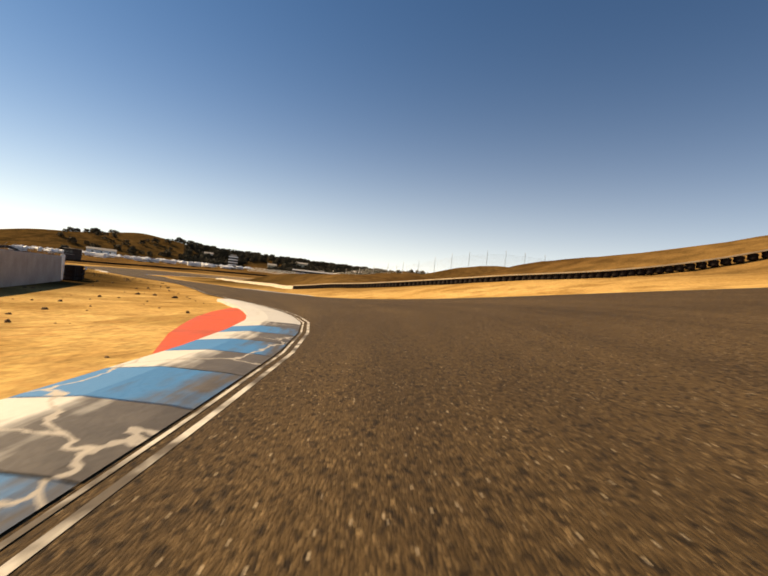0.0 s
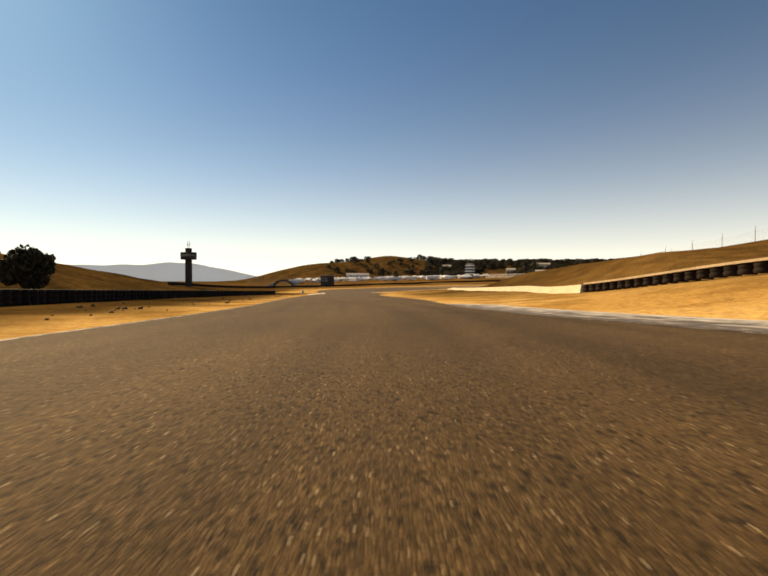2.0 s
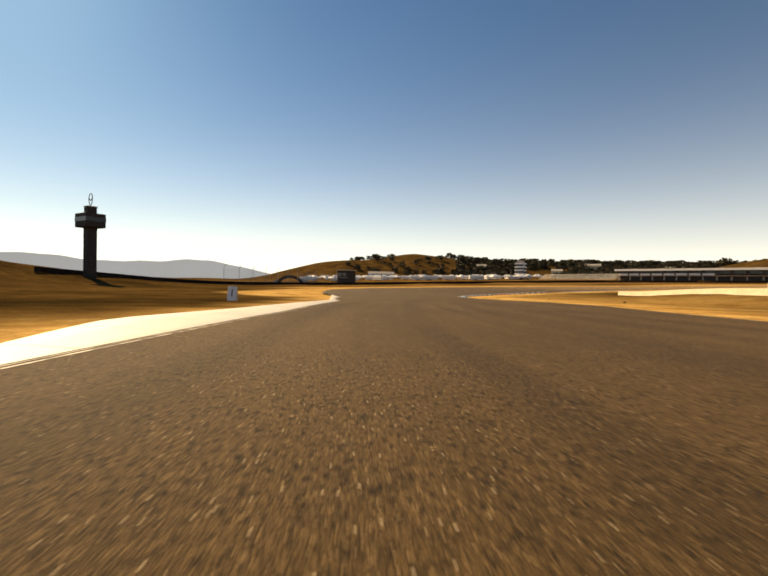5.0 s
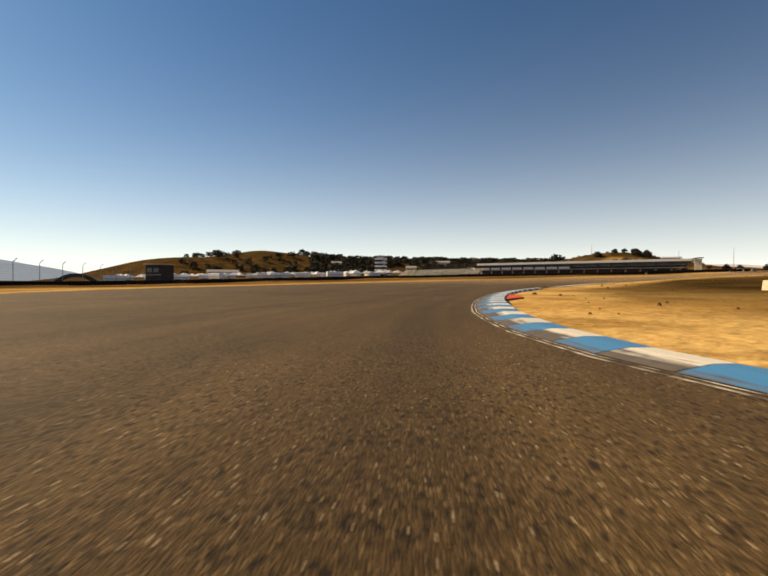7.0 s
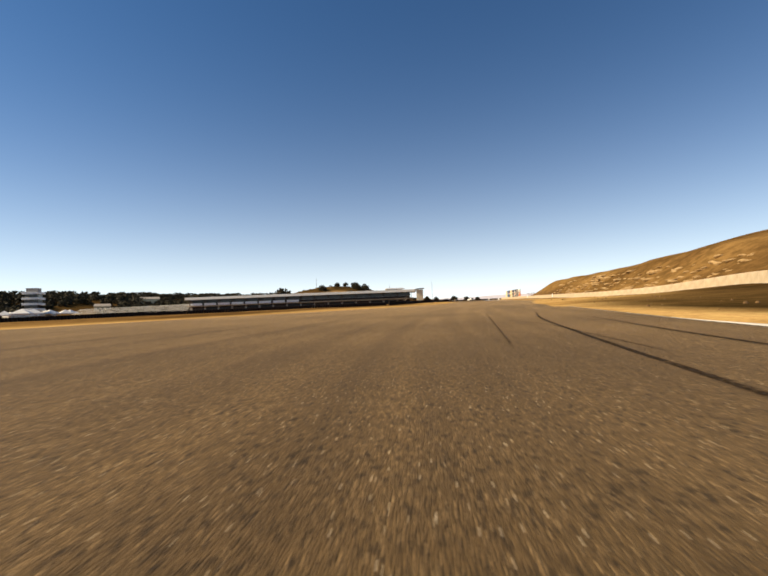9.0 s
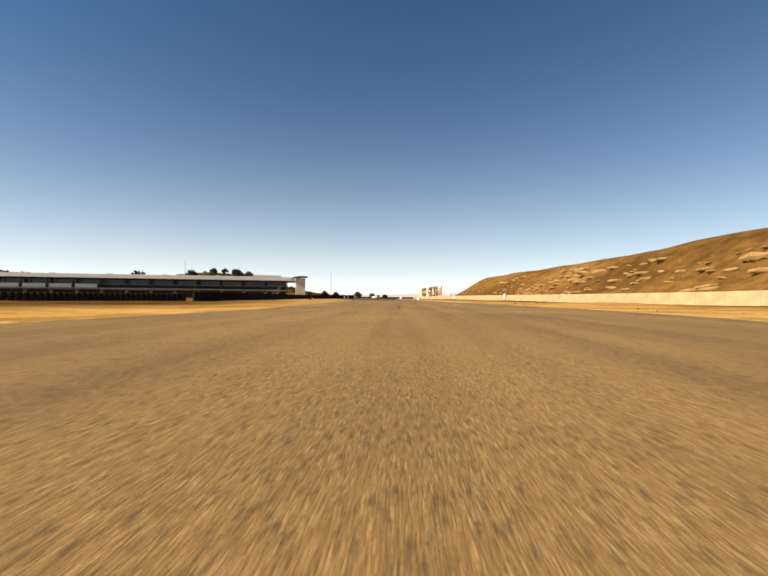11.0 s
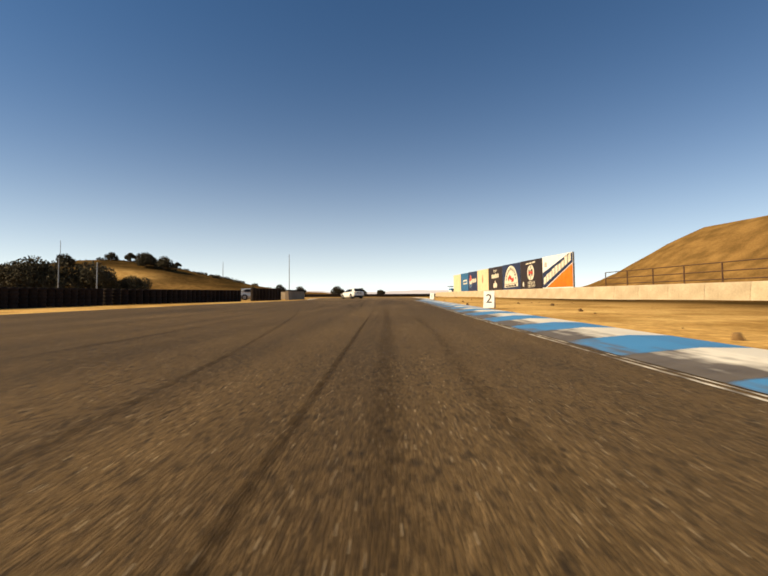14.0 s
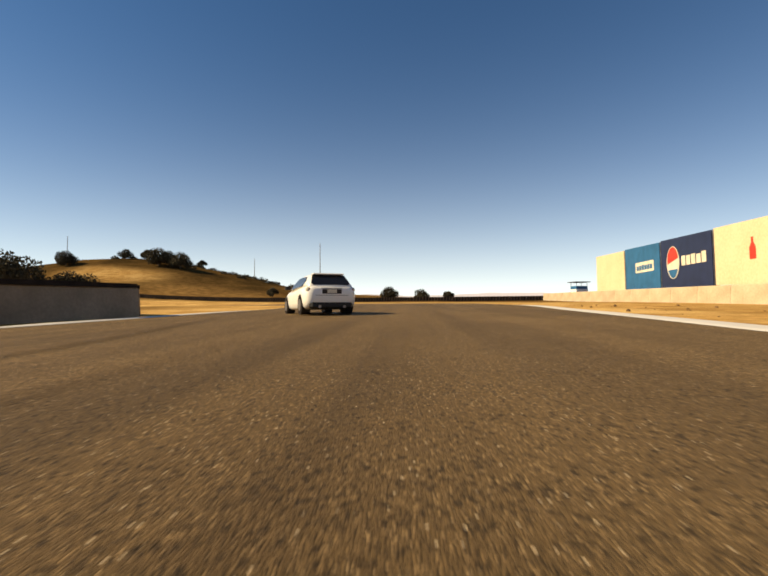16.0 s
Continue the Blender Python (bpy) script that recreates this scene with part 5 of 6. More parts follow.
# ---- watch tower ----
def watch_tower(x, y, base):
    t = thing("watch_tower", "dark tall timing tower with a cross-shaped cabin", "tower", (x, y, base), 30)
    t.scale = (0.8, 0.8, 0.92)
    part("shaft", box(bmesh.new(), (-0.95, -0.95, -3), (0.95, 0.95, 10.6), 0.05), DARK_BROWN, t)
    part("cabin", box(bmesh.new(), (-2.4, -2.0, 10.6), (2.4, 2.0, 13.2), 0.08), DARK_BROWN, t)
    part("window_band", box(bmesh.new(), (-2.42, -2.02, 11.7), (2.42, 2.02, 12.5)), DARK_GLASS, t)
    part("roof_box", box(bmesh.new(), (-0.9, -0.9, 13.2), (0.9, 0.9, 14.5), 0.05), DARK_BROWN, t)
    part("cornice", box(bmesh.new(), (-1.0, -1.0, 14.5), (1.0, 1.0, 14.65), 0.02), GREY_PAINT, t)
    sign = bmesh.new()
    for k in range(20):
        a, c = k / 20 * 2 * math.pi, (k + 1) / 20 * 2 * math.pi
        tube(sign, (0.75 * math.cos(a), 0, 16.0 + 1.1 * math.sin(a)), (0.75 * math.cos(c), 0, 16.0 + 1.1 * math.sin(c)), 0.09, None, 5)
    part("ring_sign", sign, STEEL, t, "open ring sign on the roof")
    wing = bmesh.new()
    tube(wing, (-0.7, 0, 16.2), (0, 0, 15.7), 0.08, None, 5)
    tube(wing, (0.7, 0, 16.2), (0, 0, 15.7), 0.08, None, 5)
    part("wing_mark", wing, STEEL, t)
    part("mast", tube(bmesh.new(), (0, 0, 14.6), (0, 0, 15.0), 0.06), STEEL, t)


watch_tower(-64, -289.6, 0.3)


# ---- tyre arch bridge ----
def arch_bridge(x, y, turn):
    t = thing("arch_bridge", "dark arched footbridge over the far track", "bridge", (x, y, level(x, y)), turn)
    t.scale = (0.75, 0.75, 1.0)
    v, f = [], []
    n = 14
    for k in range(n + 1):
        a = math.pi * k / n
        for r in (6.2, 8.0):
            for w in (-1.2, 1.2):
                v.append((r * math.cos(a) * 1.25, w, r * math.sin(a) * 0.75))
    for k in range(n):
        o = 4 * k
        f += [(o, o + 1, o + 5, o + 4), (o + 2, o + 6, o + 7, o + 3), (o, o + 4, o + 6, o + 2), (o + 1, o + 3, o + 7, o + 5)]
    part("arch", mesh_of("arch", v, f, DARK_BROWN), None, t)
    for sx in (-1, 1):
        part("ramp", poly(bmesh.new(), [(sx * 8, 0), (sx * 18, 0), (sx * 8.5, 4)], 1.2, 2.4), GREY_PAINT, t)


arch_bridge(-195, -214, 70)


# ---- pit building ----
def pit_building():
    """Two-storey pit building with a long pale roof, galleries and an end tower."""
    dx, dy = -124 + 27.3, -47 + 38.5
    L = math.hypot(dx, dy)
    t = thing("pit_building", "long two-storey pit building with a pale roof", "building", (-27.3, -38.5, 4.7), math.degrees(math.atan2(dy, dx)))
    H0, H1, H2 = 0.2, 3.4, 6.2
    part("ground_floor", box(bmesh.new(), (4, -9, -2), (L, -2.2, H1 - 0.25)), GREY_PAINT, t)
    part("upper_floor", box(bmesh.new(), (4, -9, H1), (L, -2.6, H2 - 0.3)), DARK_BROWN, t)
    part("gallery", box(bmesh.new(), (2.5, -9.2, H1 - 0.25), (L, -0.4, H1)), CONCRETE, t)
    part("roof", poly(bmesh.new(), [(1.5, H2 - 0.25), (L + 0.5, H2 - 0.25), (L + 0.5, H2 + 0.25), (1.5, H2 + 0.25)], 0.6, 10.5), WHITE_PAINT, t)
    part("fascia", box(bmesh.new(), (1.5, 0.61, H2 - 0.38), (L + 0.5, 0.75, H2 + 0.62), 0.03), WHITE_PAINT, t, "broad pale roof edge")
    part("roof_ridge", box(bmesh.new(), (2, -6, H2 + 0.25), (L, -3, H2 + 0.75), 0.2), ROOF, t)
    for k in range(7):
        part("roof_vent", box(bmesh.new(), (8 + k * 13, -1.6, H2 + 0.25), (9.1 + k * 13, -0.6, H2 + 0.85), 0.05), GREY_PAINT, t)
    n = 17
    for k in range(n):
        x = 3.5 + (L - 4.5) * k / (n - 1)
        part("column", box(bmesh.new(), (x - 0.08, -0.65, -2), (x + 0.08, -0.45, H2 - 0.25)), DARK_BROWN, t)
    for k in range(n - 1):
        x0 = 3.5 + (L - 4.5) * k / (n - 1) + 0.4
        x1 = x0 + (L - 4.5) / (n - 1) - 0.8
        part("upper_window", box(bmesh.new(), (x0, -2.62, H1 + 0.9), (x1, -2.55, H2 - 0.6)), DARK_GLASS, t)
        part("garage_door", box(bmesh.new(), (x0, -2.25, 0.0), (x1, -2.1, 2.9)), BLACK if k % 3 else DARK_BROWN, t)
        if k >= 8:
            part("banner", box(bmesh.new(), (x0, -0.40, H1 + 0.05), (x1, -0.36, H1 + 0.95)), WHITE_PAINT, t, "white banner on the gallery rail")
        else:
            part("gallery_rail", box(bmesh.new(), (x0 - 0.4, -0.5, H1 + 0.9), (x1 + 0.4, -0.44, H1 + 0.97)), STEEL, t)
    part("end_tower", box(bmesh.new(), (-1.3, -2.2, -2), (1.3, 0.6, H2 + 0.4), 0.04), CONCRETE_WHITE, t, "pale rendered end tower")
    for gx in (-0.45, 0.45):
        part("groove", box(bmesh.new(), (gx - 0.03, 0.595, -2), (gx + 0.03, 0.604, H2 + 0.2)), GREY_PAINT, t)
    part("tower_roof", poly(bmesh.new(), [(-1.9, H2 + 0.72), (-0.4, H2 + 0.74), (1.4, H2 + 0.55), (2.6, H2 + 0.2), (2.6, H2 + 0.32), (1.4, H2 + 0.78), (-0.4, H2 + 1.0), (-1.9, H2 + 0.9)], 1.2, 4.2), CONCRETE_WHITE, t, "curved grey roof of the end tower")
    stair = bmesh.new()
    for k in range(12):
        box(stair, (5.0 + k * 0.32, -0.3, H1 - 0.25 - k * 0.27), (5.34 + k * 0.32, 1.1, H1 - 0.1 - k * 0.27))
    part("stair", stair, CONCRETE, t)
    part("stair_rail", tube(bmesh.new(), (5.0, 1.1, H1 + 0.8), (8.9, 1.1, 1.0), 0.05), STEEL, t)


pit_building()

b2 = thing("office_building", "grey building with a curved roof and blue glazing", "building", (-37.5, -13.5, 5.8), -80)
part("body", box(bmesh.new(), (0, -6, -2), (12, 0, 6.4), 0.05), DARK_BROWN, b2)
part("glazing", box(bmesh.new(), (0.6, -0.02, 2.0), (8, 0.06, 4.2)), BLUE_PRINT, b2)
part("balcony", box(bmesh.new(), (-1.2, 0, 3.4), (8, 1.4, 3.6)), CONCRETE, b2)
part("roof", poly(bmesh.new(), [(-1.6, 6.7), (2, 7.6), (7, 7.7), (12.5, 7.0), (12.5, 6.7), (7, 7.3), (2, 7.2), (-1.6, 6.4)], 1.0, 8), ROOF, b2)
for k in range(3):
    part("post", tube(bmesh.new(), (-0.9 + k * 3, 1.2, -1), (-0.9 + k * 3, 1.2, 6.9), 0.08), STEEL, b2)


# ---- stands, score tower and paddock ----
def at_angle(a, d):
    """A place d metres from the third corner, a degrees to the left of north."""
    return -13 - d * math.sin(radians(a)), -263 + d * math.cos(radians(a))


def bleacher(x, y, turn):
    t = thing("grandstand", "white sloping aluminium grandstand section", "grandstand", (x, y, level(x, y)), turn, "grandstand sections")
    for k in range(7):
        part("bench", box(bmesh.new(), (-7, k * 0.9, 0.5 + k * 0.55), (7, k * 0.9 + 0.7, 0.62 + k * 0.55)), WHITE_PAINT, t)
    for x0 in (-6.8, 0, 6.8):
        part("truss", poly(bmesh.new(), [(0, 0), (0.2, 0), (0.2, 0.2), (0, 0.2)], 0.1, 0.2), STEEL, t).matrix_basis = pose(x0, 0, 0)
        part("support", tube(bmesh.new(), (x0, 5.8, 0), (x0, 5.8, 3.8), 0.08), STEEL, t)


for k in range(5):
    bleacher(-133.5 - k * 14.2, -42 + k * 3.4, -13.5)


def score_tower(x, y):
    t = thing("score_tower", "slim open tower with white floor bands", "tower", (x, y, level(x, y)), 20)
    t.scale = (0.56, 0.56, 0.56)
    for k in range(5):
        part("floor_band", box(bmesh.new(), (-6, -5, 2.5 + k * 4.4), (6, 5, 4.2 + k * 4.4), 0.1), WHITE_PAINT, t)
        part("core", box(bmesh.new(), (-4.5, -3.5, k * 4.4), (4.5, 3.5, 2.5 + k * 4.4)), DARK_GLASS, t)
    part("cabin", box(bmesh.new(), (-4, -3, 21.8), (4, 3, 25)), GREY_PAINT, t)


score_tower(-201, -41)


def paddock_tent():
    t = thing("paddock_tent", "white pointed canopy tent in the paddock", "tent", (0, 0, 0), 0, "paddock tents")
    v = [(-3, -3, 2.4), (3, -3, 2.4), (3, 3, 2.4), (-3, 3, 2.4), (0, 0, 4.2), (-3, -3, 2.1), (3, -3, 2.1), (3, 3, 2.1), (-3, 3, 2.1)]
    f = [(0, 1, 4), (1, 2, 4), (2, 3, 4), (3, 0, 4), (0, 5, 6, 1), (1, 6, 7, 2), (2, 7, 8, 3), (3, 8, 5, 0)]
    part("canopy", mesh_of("canopy", v, f, WHITE_PAINT), None, t)
    leg = mesh_of("leg", *(lambda b: ([tuple(q.co) for q in b.verts], [tuple(q.index for q in p.verts) for p in b.faces]))(indexed(tube(bmesh.new(), (0, 0, 0), (0, 0, 2.4), 0.05, None, 5))), STEEL)
    for x in (-2.9, 2.9):
        for y in (-2.9, 2.9):
            part("leg", leg, None, t).matrix_basis = pose(x, y, 0)
    return t


def indexed(bm):
    bm.verts.index_update()
    return bm


def trailer():
    t = thing("race_trailer", "white enclosed car trailer in the paddock", "trailer", (0, 0, 0), 0, "paddock trailers")
    part("body", box(bmesh.new(), (-5, -1.25, 0.6), (5, 1.25, 3.4), 0.12), WHITE_PAINT, t)
    part("stripe", box(bmesh.new(), (-4.8, -1.27, 1.4), (4.8, 1.27, 1.8)), GREY_PAINT, t)
    for x in (-1.2, 0.2):
        for y in (-1.2, 1.2):
            part("wheel", tube(bmesh.new(), (x, y - 0.12, 0.4), (x, y + 0.12, 0.4), 0.4, None, 12), RUBBER, t)
    part("hitch", box(bmesh.new(), (5, -0.1, 0.7), (6.4, 0.1, 0.85)), STEEL, t)
    return t


first_tent, first_trailer = paddock_tent(), trailer()
rnd = random.Random(4)
placed_tent = placed_trailer = False
for k in range(84):
    a, d = rnd.uniform(38, 72), rnd.uniform(240, 330)
    x, y = at_angle(a, d)
    m = pose(x, y, level(x, y), 0, 0, rnd.uniform(0, 180))
    if k % 3:
        if placed_tent:
            copy_thing(first_tent, m)
        else:
            first_tent.matrix_basis, placed_tent = m, True
    elif placed_trailer:
        copy_thing(first_trailer, m)
    else:
        first_trailer.matrix_basis, placed_trailer = m, True


def house(x, y, turn, w, d, h, mat, label):
    t = thing("house", label, "house", (x, y, level(x, y)), turn, "houses on the ridge")
    part("wall", box(bmesh.new(), (-w / 2, -d / 2, -2), (w / 2, d / 2, h), 0.05), mat, t)
    v = [(-w / 2 - 0.6, -d / 2 - 0.6, h), (w / 2 + 0.6, -d / 2 - 0.6, h), (w / 2 + 0.6, d / 2 + 0.6, h), (-w / 2 - 0.6, d / 2 + 0.6, h), (-w / 2, 0, h + 2.2), (w / 2, 0, h + 2.2)]
    part("roof", mesh_of("roof", v, [(0, 1, 5, 4), (2, 3, 4, 5), (1, 2, 5), (3, 0, 4), (3, 2, 1, 0)], GREY_PAINT), None, t)
    for k in range(3):
        part("window", box(bmesh.new(), (-w / 2 + (k + 0.6) * w / 3.4, -d / 2 - 0.04, 1.2), (-w / 2 + (k + 0.6) * w / 3.4 + 1.6, -d / 2 + 0.02, 2.6)), DARK_GLASS, t)


for a, d, w, h, mat in ((60.9, 430, 28, 4, WHITE_PAINT), (33, 560, 18, 5, CREAM), (24.5, 590, 20, 5, CREAM_PRINT), (29.5, 520, 12, 4, WHITE_PAINT), (21, 560, 14, 4, CREAM_PRINT), (37, 500, 12, 4, CREAM), (16, 520, 12, 4, WHITE_PAINT), (47, 520, 14, 4, CREAM_PRINT)):
    x, y = at_angle(a, d)
    house(x, y, a, w, 9, h, mat, "low pale house among the oaks on the ridge")


# ---- masts, fence poles and booth ----
def mast(x, y, tall, label="tall slim steel mast on the field"):
    t = thing("mast", label, "mast", (x, y, level(x, y)), 0, "masts")
    part("pole", tube(bmesh.new(), (0, 0, -0.3), (0, 0, tall), 0.16, 0.09, 8), STEEL, t)
    part("footing", tube(bmesh.new(), (0, 0, -0.3), (0, 0, 0.3), 0.45, 0.4, 10), CONCRETE, t)


mast(-23.0, 106.6, 14.6)
for x, y, h in ((-60, 160, 8), (-120, 140, 9), (-95, 190, 8), (-66, 50, 9), (-57, 48, 8)):
    mast(x, y, h)


def fence_pole(x, y):
    t = thing("fence_pole", "tall debris-fence pole with a bent tip", "fence pole", (x, y, level(x, y)), 200, "fence poles")
    t.scale = (1, 1, 1.3)
    part("pole", POLE, None, t)
    part("bent_tip", TIP, None, t)


def raw(bm, mat, name):
    me = bpy.data.meshes.new(name)
    bm.to_mesh(me)
    bm.free()
    me.materials.append(mat)
    return me


POLE = raw(tube(bmesh.new(), (0, 0, -0.3), (0, 0, 3.6), 0.065, None, 6), STEEL, "pole")
TIP = raw(tube(bmesh.new(), (0, 0, 3.6), (0.0, -0.7, 4.2), 0.06, None, 6), STEEL, "bent_tip")
for k in range(16):
    fence_pole(14 + k * 6.1, -190)
for k in range(-2, 12):
    fence_pole(-105 - k * 4.35, -252.7 + k * 4.83)



def fence_wires(points):
    """Thin cables of a debris fence from pole to pole."""
    bm = bmesh.new()
    for (ax, ay), (bx, by) in zip(points[:-1], points[1:]):
        for h in range(9):
            tube(bm, (ax, ay, level(ax, ay) + 0.5 + h * 0.45), (bx, by, level(bx, by) + 0.5 + h * 0.45), 0.022, None, 3)
    solo("fence_wires", bm, STEEL, "thin steel cables strung along the debris fence poles", "fence", kind="stuff")


fence_wires([(14 + k * 6.1, -190) for k in range(16)])
fence_wires([(-105 - k * 4.35, -252.7 + k * 4.83) for k in range(-2, 12)])

block = thing("bridge_abutment", "dark grey block building with pale flat roof near tyre wall", "building", (-148, -203, level(-148, -203)), 20)
part("body", box(bmesh.new(), (-3.2, -2.5, -1), (3.2, 2.5, 6.2), 0.06), DARK_BROWN, block)
part("roof_slab", box(bmesh.new(), (-3.8, -2.9, 6.2), (3.6, 2.9, 6.55), 0.04), CONCRETE, block)
part("deck", box(bmesh.new(), (-3.2, -2.6, 3.0), (3.3, -2.5, 3.3), 0.02), GREY_PAINT, block)
for x in (-2.6, 0.2):
    part("window", box(bmesh.new(), (x, -2.54, 3.9), (x + 2.2, -2.48, 5.2)), DARK_GLASS, block)

booth = thing("marshal_booth", "small blue and white marshal booth with a dark canopy", "booth", (23.8, 57, level(23.8, 57)), 15)
booth.scale = (0.55, 0.55, 0.62)
part("cabin", box(bmesh.new(), (-1.6, -1.2, 0.8), (1.6, 1.2, 3.2), 0.05), BLUE_PRINT, booth)
part("band", box(bmesh.new(), (-1.62, -1.22, 1.6), (1.62, 1.22, 2.5)), WHITE_PAINT, booth)
part("canopy", box(bmesh.new(), (-2.1, -1.7, 4.0), (2.1, 1.7, 4.15), 0.03), DARK_BROWN, booth)
for x in (-1.5, 1.5):
    for y in (-1.1, 1.1):
        part("post", tube(bmesh.new(), (x, y, 0), (x, y, 4.0), 0.06), STEEL, booth)


# ---- distant mountains ----
def ridge(a0, a1, dist, tall, seed, mat, name):
    v, f = [], []
    n = 90
    for k in range(n + 1):
        a = a0 + (a1 - a0) * k / n
        x, y = at_angle(a, dist)
        edge = min(1, 6 * k / n, 6 * (n - k) / n)
        h = tall * edge * (0.62 + 0.32 * noise.noise((k * 0.055, seed, 0)) + 0.05 * noise.noise((k * 0.3, seed, 4)))
        v += [(x, y, -30), (x, y, h)]
        x, y = at_angle(a, dist + 500)
        v.append((x, y, -30))
    for k in range(n):
        o = 3 * k
        f += [(o, o + 3, o + 4, o + 1), (o + 1, o + 4, o + 5, o + 2)]
    tagged(new(name, mesh_of(name, v, f, mat, True)), "blue-grey mountain range on the horizon with haze painted in", "mountains", kind="structure")


# distance haze is put into the hill colours
HAZE = material("painted_haze_hills", (0.34, 0.36, 0.40), (0.28, 0.30, 0.34), 0.004, 1.0, spec=0.0, fine=0.05)
HAZE_FAR = material("far_painted_haze_hills", (0.36, 0.33, 0.34), (0.32, 0.29, 0.30), 0.003, 1.0, spec=0.0, fine=0.05)
# a faint glow of the hills stands in for sunlit haze before them
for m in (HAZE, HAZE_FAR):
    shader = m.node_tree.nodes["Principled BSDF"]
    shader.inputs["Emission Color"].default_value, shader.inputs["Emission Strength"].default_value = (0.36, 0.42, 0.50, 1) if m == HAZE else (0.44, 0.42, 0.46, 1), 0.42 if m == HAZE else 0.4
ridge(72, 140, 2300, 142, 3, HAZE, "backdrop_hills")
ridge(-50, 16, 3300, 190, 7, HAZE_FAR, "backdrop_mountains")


# ---- cars ----
CAR_WHITE = material("white_car_paint", (0.80, 0.78, 0.72), (0.76, 0.74, 0.68), 1, 0.22, spec=0.5, fine=0.0)
CAR_SILVER = material("silver_car_paint", (0.42, 0.43, 0.44), (0.38, 0.39, 0.40), 1, 0.25, 0.4, spec=0.5, fine=0.0)
LAMP_RED = material("red_lamp_lens", (0.30, 0.02, 0.015), None, 1, 0.15, fine=0.0)
LAMP_CLEAR = material("clear_lamp_lens", (0.62, 0.55, 0.45), None, 1, 0.12, fine=0.0)


def lofted(sections, mat, name, smooth_faces=True):
    """Skin over rings: each ring is a station y and half-outline points (x, z) from bottom to top."""
    v, f = [], []
    m = len(sections[0][1]) * 2
    for y, half in sections:
        v += [(x, y, z) for x, z in half] + [(-x, y, z) for x, z in reversed(half)]
    for i in range(len(sections) - 1):
        for k in range(m):
            f.append((i * m + k, (i + 1) * m + k, (i + 1) * m + (k + 1) % m, i * m + (k + 1) % m))
    f += [tuple(range(m)), tuple(reversed(range((len(sections) - 1) * m, len(sections) * m)))]
    me = mesh_of(name, v, f, mat, False)
    bm = bmesh.new()
    bm.from_mesh(me)
    bmesh.ops.recalc_face_normals(bm, faces=bm.faces)
    bm.to_mesh(me)
    bm.free()
    if smooth_faces:
        me.polygons.foreach_set("use_smooth", [True] * len(me.polygons))
    return me


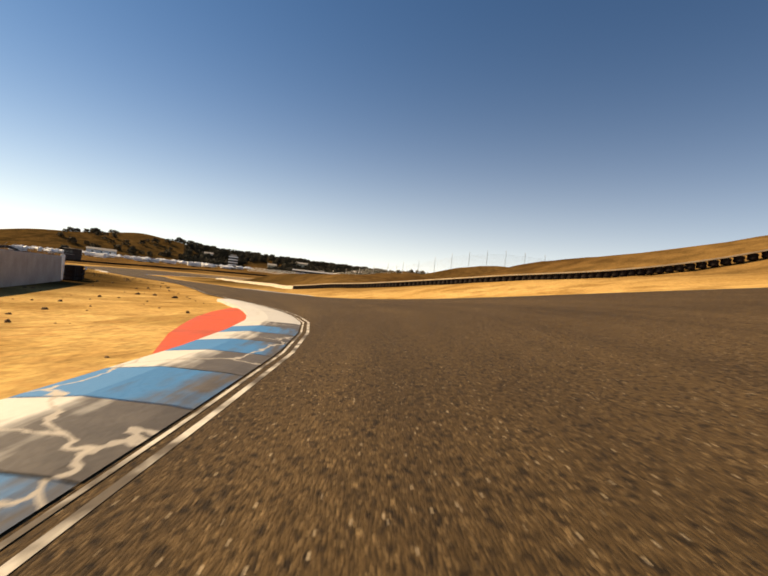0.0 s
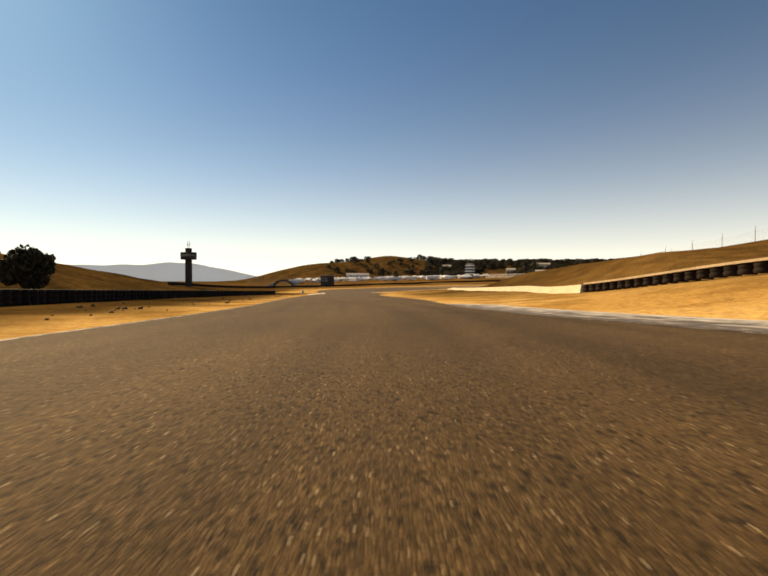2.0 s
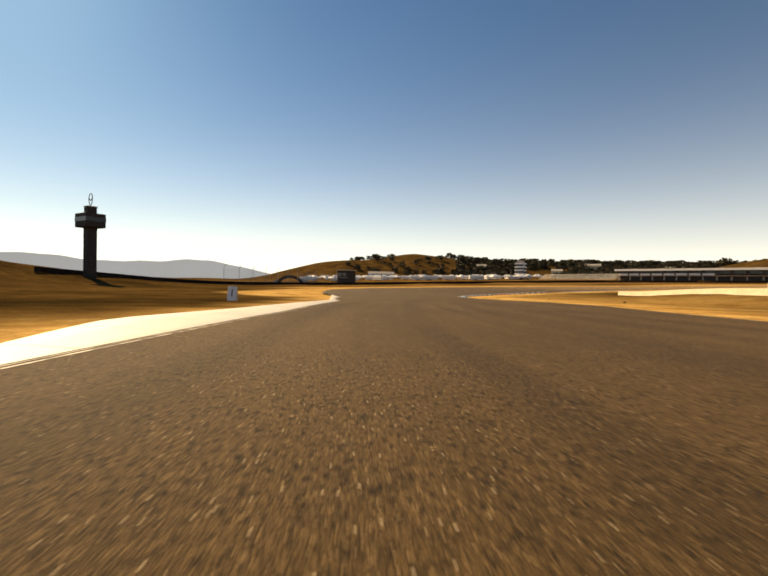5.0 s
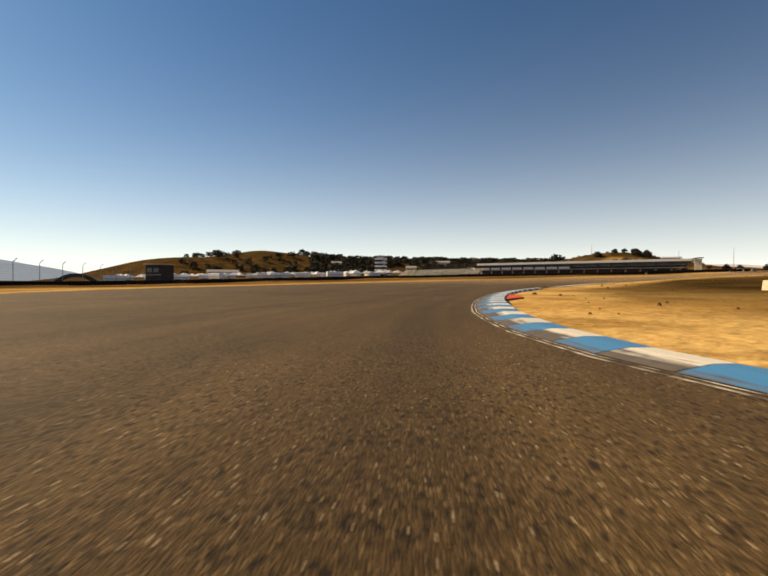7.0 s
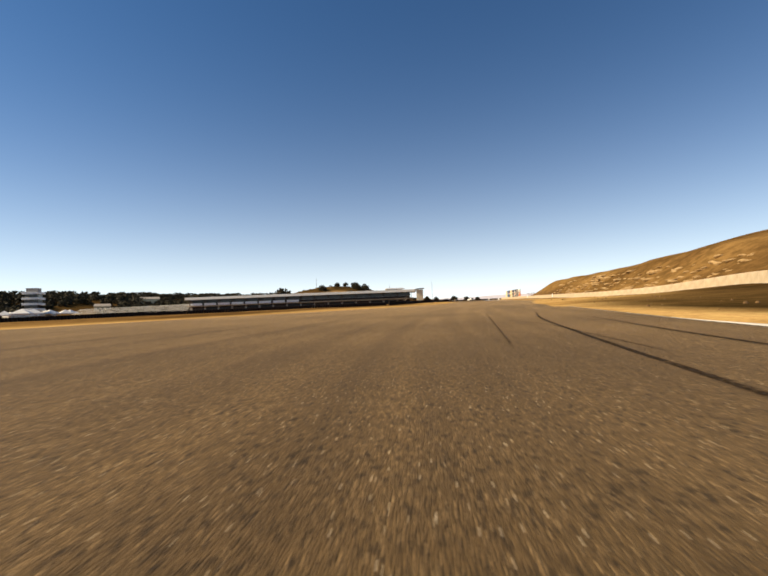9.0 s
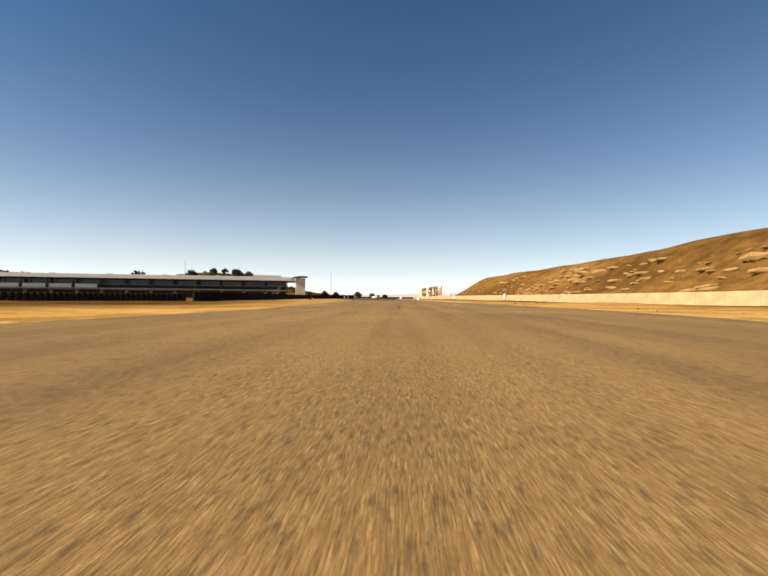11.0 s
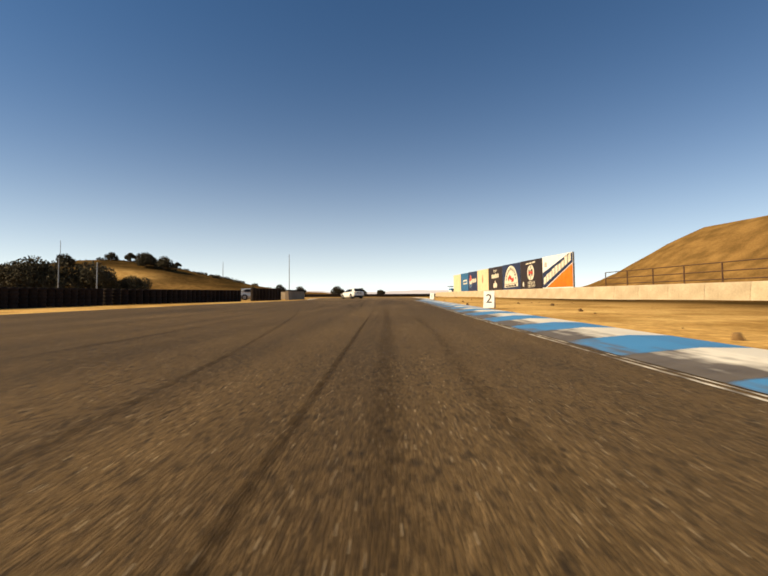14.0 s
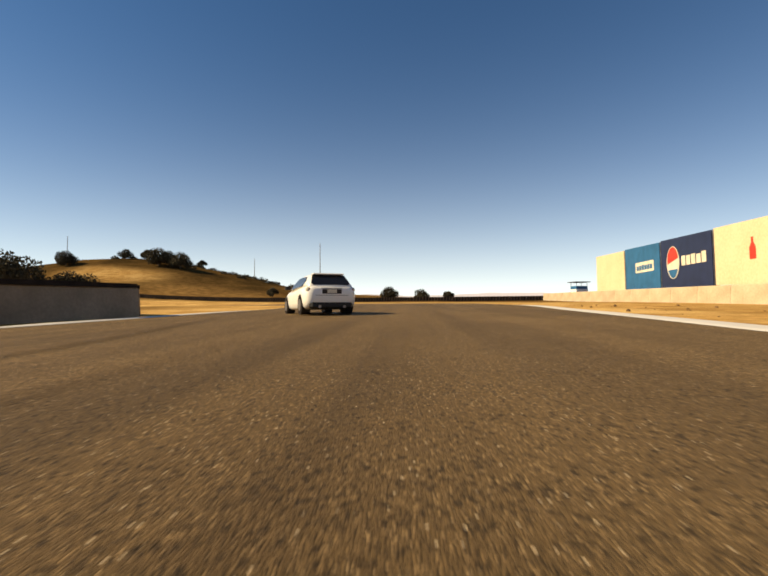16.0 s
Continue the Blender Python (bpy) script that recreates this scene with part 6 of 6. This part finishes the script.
def hatchback(x, y, turn, paint, label):
    """Five-door hatchback; the tail is at the origin's back, nose towards +y."""
    t = thing("hatchback_car", label, "car", (x, y, level(x, y)), turn)
    t.scale = (1.0, 1.0, 0.95)
    def ring(y, low, belt, w):
        return (y, [(w * 0.86, low), (w * 0.96, low + 0.08), (w, low + 0.3 * (belt - low)), (w, low + 0.62 * (belt - low)), (w * 0.965, belt - 0.12), (w * 0.90, belt - 0.035), (w * 0.80, belt)])

    lower = [ring(-2.17, 0.46, 0.84, 0.62), ring(-2.14, 0.36, 0.92, 0.74), ring(-2.05, 0.27, 0.96, 0.83), ring(-1.88, 0.20, 0.99, 0.875), ring(-1.55, 0.16, 1.0, 0.90), ring(-1.0, 0.15, 0.98, 0.875), ring(-0.3, 0.15, 0.95, 0.865),
             ring(0.5, 0.15, 0.92, 0.865), ring(1.2, 0.17, 0.90, 0.89), ring(1.7, 0.24, 0.82, 0.86), ring(2.02, 0.32, 0.73, 0.76), ring(2.2, 0.42, 0.62, 0.55)]
    part("body", lofted(lower, paint, "body"), None, t)

    def top(y, z0, z1, w0, w1):
        return (y, [(w0, z0), (w0 * 0.4 + w1 * 0.6, z0 + (z1 - z0) * 0.6), (w1 * 1.03, z1 - 0.12 * min(1, (z1 - z0) / 0.4)), (w1 * 0.95, z1 - 0.05 * min(1, (z1 - z0) / 0.4)), (w1 * 0.80, z1 - 0.012), (w1 * 0.45, z1 + 0.014)])

    cab = [top(-2.06, 0.92, 0.99, 0.74, 0.70), top(-1.85, 0.95, 1.19, 0.80, 0.65), top(-1.64, 0.96, 1.375, 0.82, 0.60), top(-1.35, 0.96, 1.44, 0.82, 0.58), top(-0.9, 0.95, 1.465, 0.82, 0.575), top(-0.4, 0.94, 1.465, 0.82, 0.575),
           top(0.05, 0.92, 1.435, 0.81, 0.57), top(0.55, 0.90, 1.24, 0.80, 0.60), top(0.9, 0.88, 1.06, 0.79, 0.65), top(1.15, 0.86, 0.92, 0.78, 0.70)]
    part("cabin", lofted(cab, paint, "cabin"), None, t)
    glass = bmesh.new()
    g = [(-0.60, -2.04, 1.01), (0.60, -2.04, 1.01), (0.66, -1.98, 1.07), (0.56, -1.66, 1.365), (0.48, -1.645, 1.38), (-0.48, -1.645, 1.38), (-0.56, -1.66, 1.365), (-0.66, -1.98, 1.07)]
    glass.faces.new([glass.verts.new(Vector(q) + Vector((0, -0.028, 0.014))) for q in g])
    ext = bmesh.ops.extrude_face_region(glass, geom=glass.faces[:])
    bmesh.ops.translate(glass, verts=[q for q in ext["geom"] if isinstance(q, bmesh.types.BMVert)], vec=(0, 0.03, -0.015))
    bmesh.ops.recalc_face_normals(glass, faces=glass.faces)
    part("rear_window", glass, DARK_GLASS, t)
    for sx in (-1, 1):
        s = bmesh.new()
        pts = [(0.81, -1.30, 1.01), (0.81, 0.72, 0.96), (0.70, 0.38, 1.20), (0.625, 0.02, 1.345), (0.62, -0.6, 1.365), (0.63, -1.15, 1.34), (0.70, -1.48, 1.20)]
        a = [s.verts.new((sx * (px + 0.015), py, pz)) for px, py, pz in pts]
        b_ = [s.verts.new((sx * (px - 0.03), py, pz)) for px, py, pz in pts]
        s.faces.new(a), s.faces.new(list(reversed(b_)))
        for i in range(len(pts)):
            s.faces.new((a[i], b_[i], b_[(i + 1) % len(pts)], a[(i + 1) % len(pts)]))
        bmesh.ops.recalc_face_normals(s, faces=s.faces)
        part("side_window", s, DARK_GLASS, t)
        part("wing_mirror", box(bmesh.new(), (sx * 0.98 - 0.11, 0.42, 0.94), (sx * 0.98 + 0.11, 0.55, 1.09), 0.03), BLACK, t)
        lamp = part("tail_lamp", box(bmesh.new(), (sx * 0.70 - 0.14, -2.10, 0.76), (sx * 0.70 + 0.13, -1.92, 0.93), 0.05), LAMP_CLEAR, t)
        part("red_lens", box(bmesh.new(), (sx * 0.70 - 0.04, -2.11, 0.80), (sx * 0.70 + 0.05, -2.085, 0.89), 0.01), LAMP_RED, lamp)
        part("exhaust_tip", tube(bmesh.new(), (sx * 0.42, -2.2, 0.25), (sx * 0.42, -1.9, 0.25), 0.05, None, 14), STEEL, t)
        part("head_lamp", box(bmesh.new(), (sx * 0.62 - 0.14, 1.98, 0.60), (sx * 0.62 + 0.14, 2.12, 0.74), 0.03), LAMP_CLEAR, t)
        for wy in (-1.32, 1.30):
            wheel = part("wheel", tube(bmesh.new(), (sx * 0.905, wy, 0.32), (sx * 0.66, wy, 0.32), 0.32, None, 24), RUBBER, t)
            part("rim", tube(bmesh.new(), (sx * 0.915, wy, 0.32), (sx * 0.80, wy, 0.32), 0.21, 0.22, 16), STEEL, wheel)
            part("wheel_arch", tube(bmesh.new(), (sx * 0.902, wy, 0.34), (sx * 0.60, wy, 0.34), 0.365, None, 24), BLACK, t)
    part("spoiler", box(bmesh.new(), (-0.54, -1.76, 1.395), (0.54, -1.45, 1.45), 0.022), paint, t)
    part("bumper_insert", box(bmesh.new(), (-0.74, -2.17, 0.16), (0.74, -1.80, 0.47), 0.09), BLACK, t)
    part("plate_recess", box(bmesh.new(), (-0.33, -2.185, 0.70), (0.33, -2.10, 0.86), 0.01), DARK_BROWN, t)
    part("licence_plate", box(bmesh.new(), (-0.16, -2.195, 0.72), (0.16, -2.18, 0.84), 0.004), CREAM_PRINT, t)
    part("tailgate_seam", box(bmesh.new(), (-0.56, -2.182, 0.635), (0.56, -2.10, 0.647)), BLACK, t)
    part("badge_bar", box(bmesh.new(), (-0.36, -2.165, 0.875), (0.36, -2.08, 0.905), 0.01), STEEL, t)
    return t


hatchback(-3.1, 11.4, 26, CAR_WHITE, "white five-door hatchback with a dark rear window on the track")
hatchback(-15.0, 3.2, -80, CAR_SILVER, "silver hatchback parked in the gap between tyre wall and barrier")
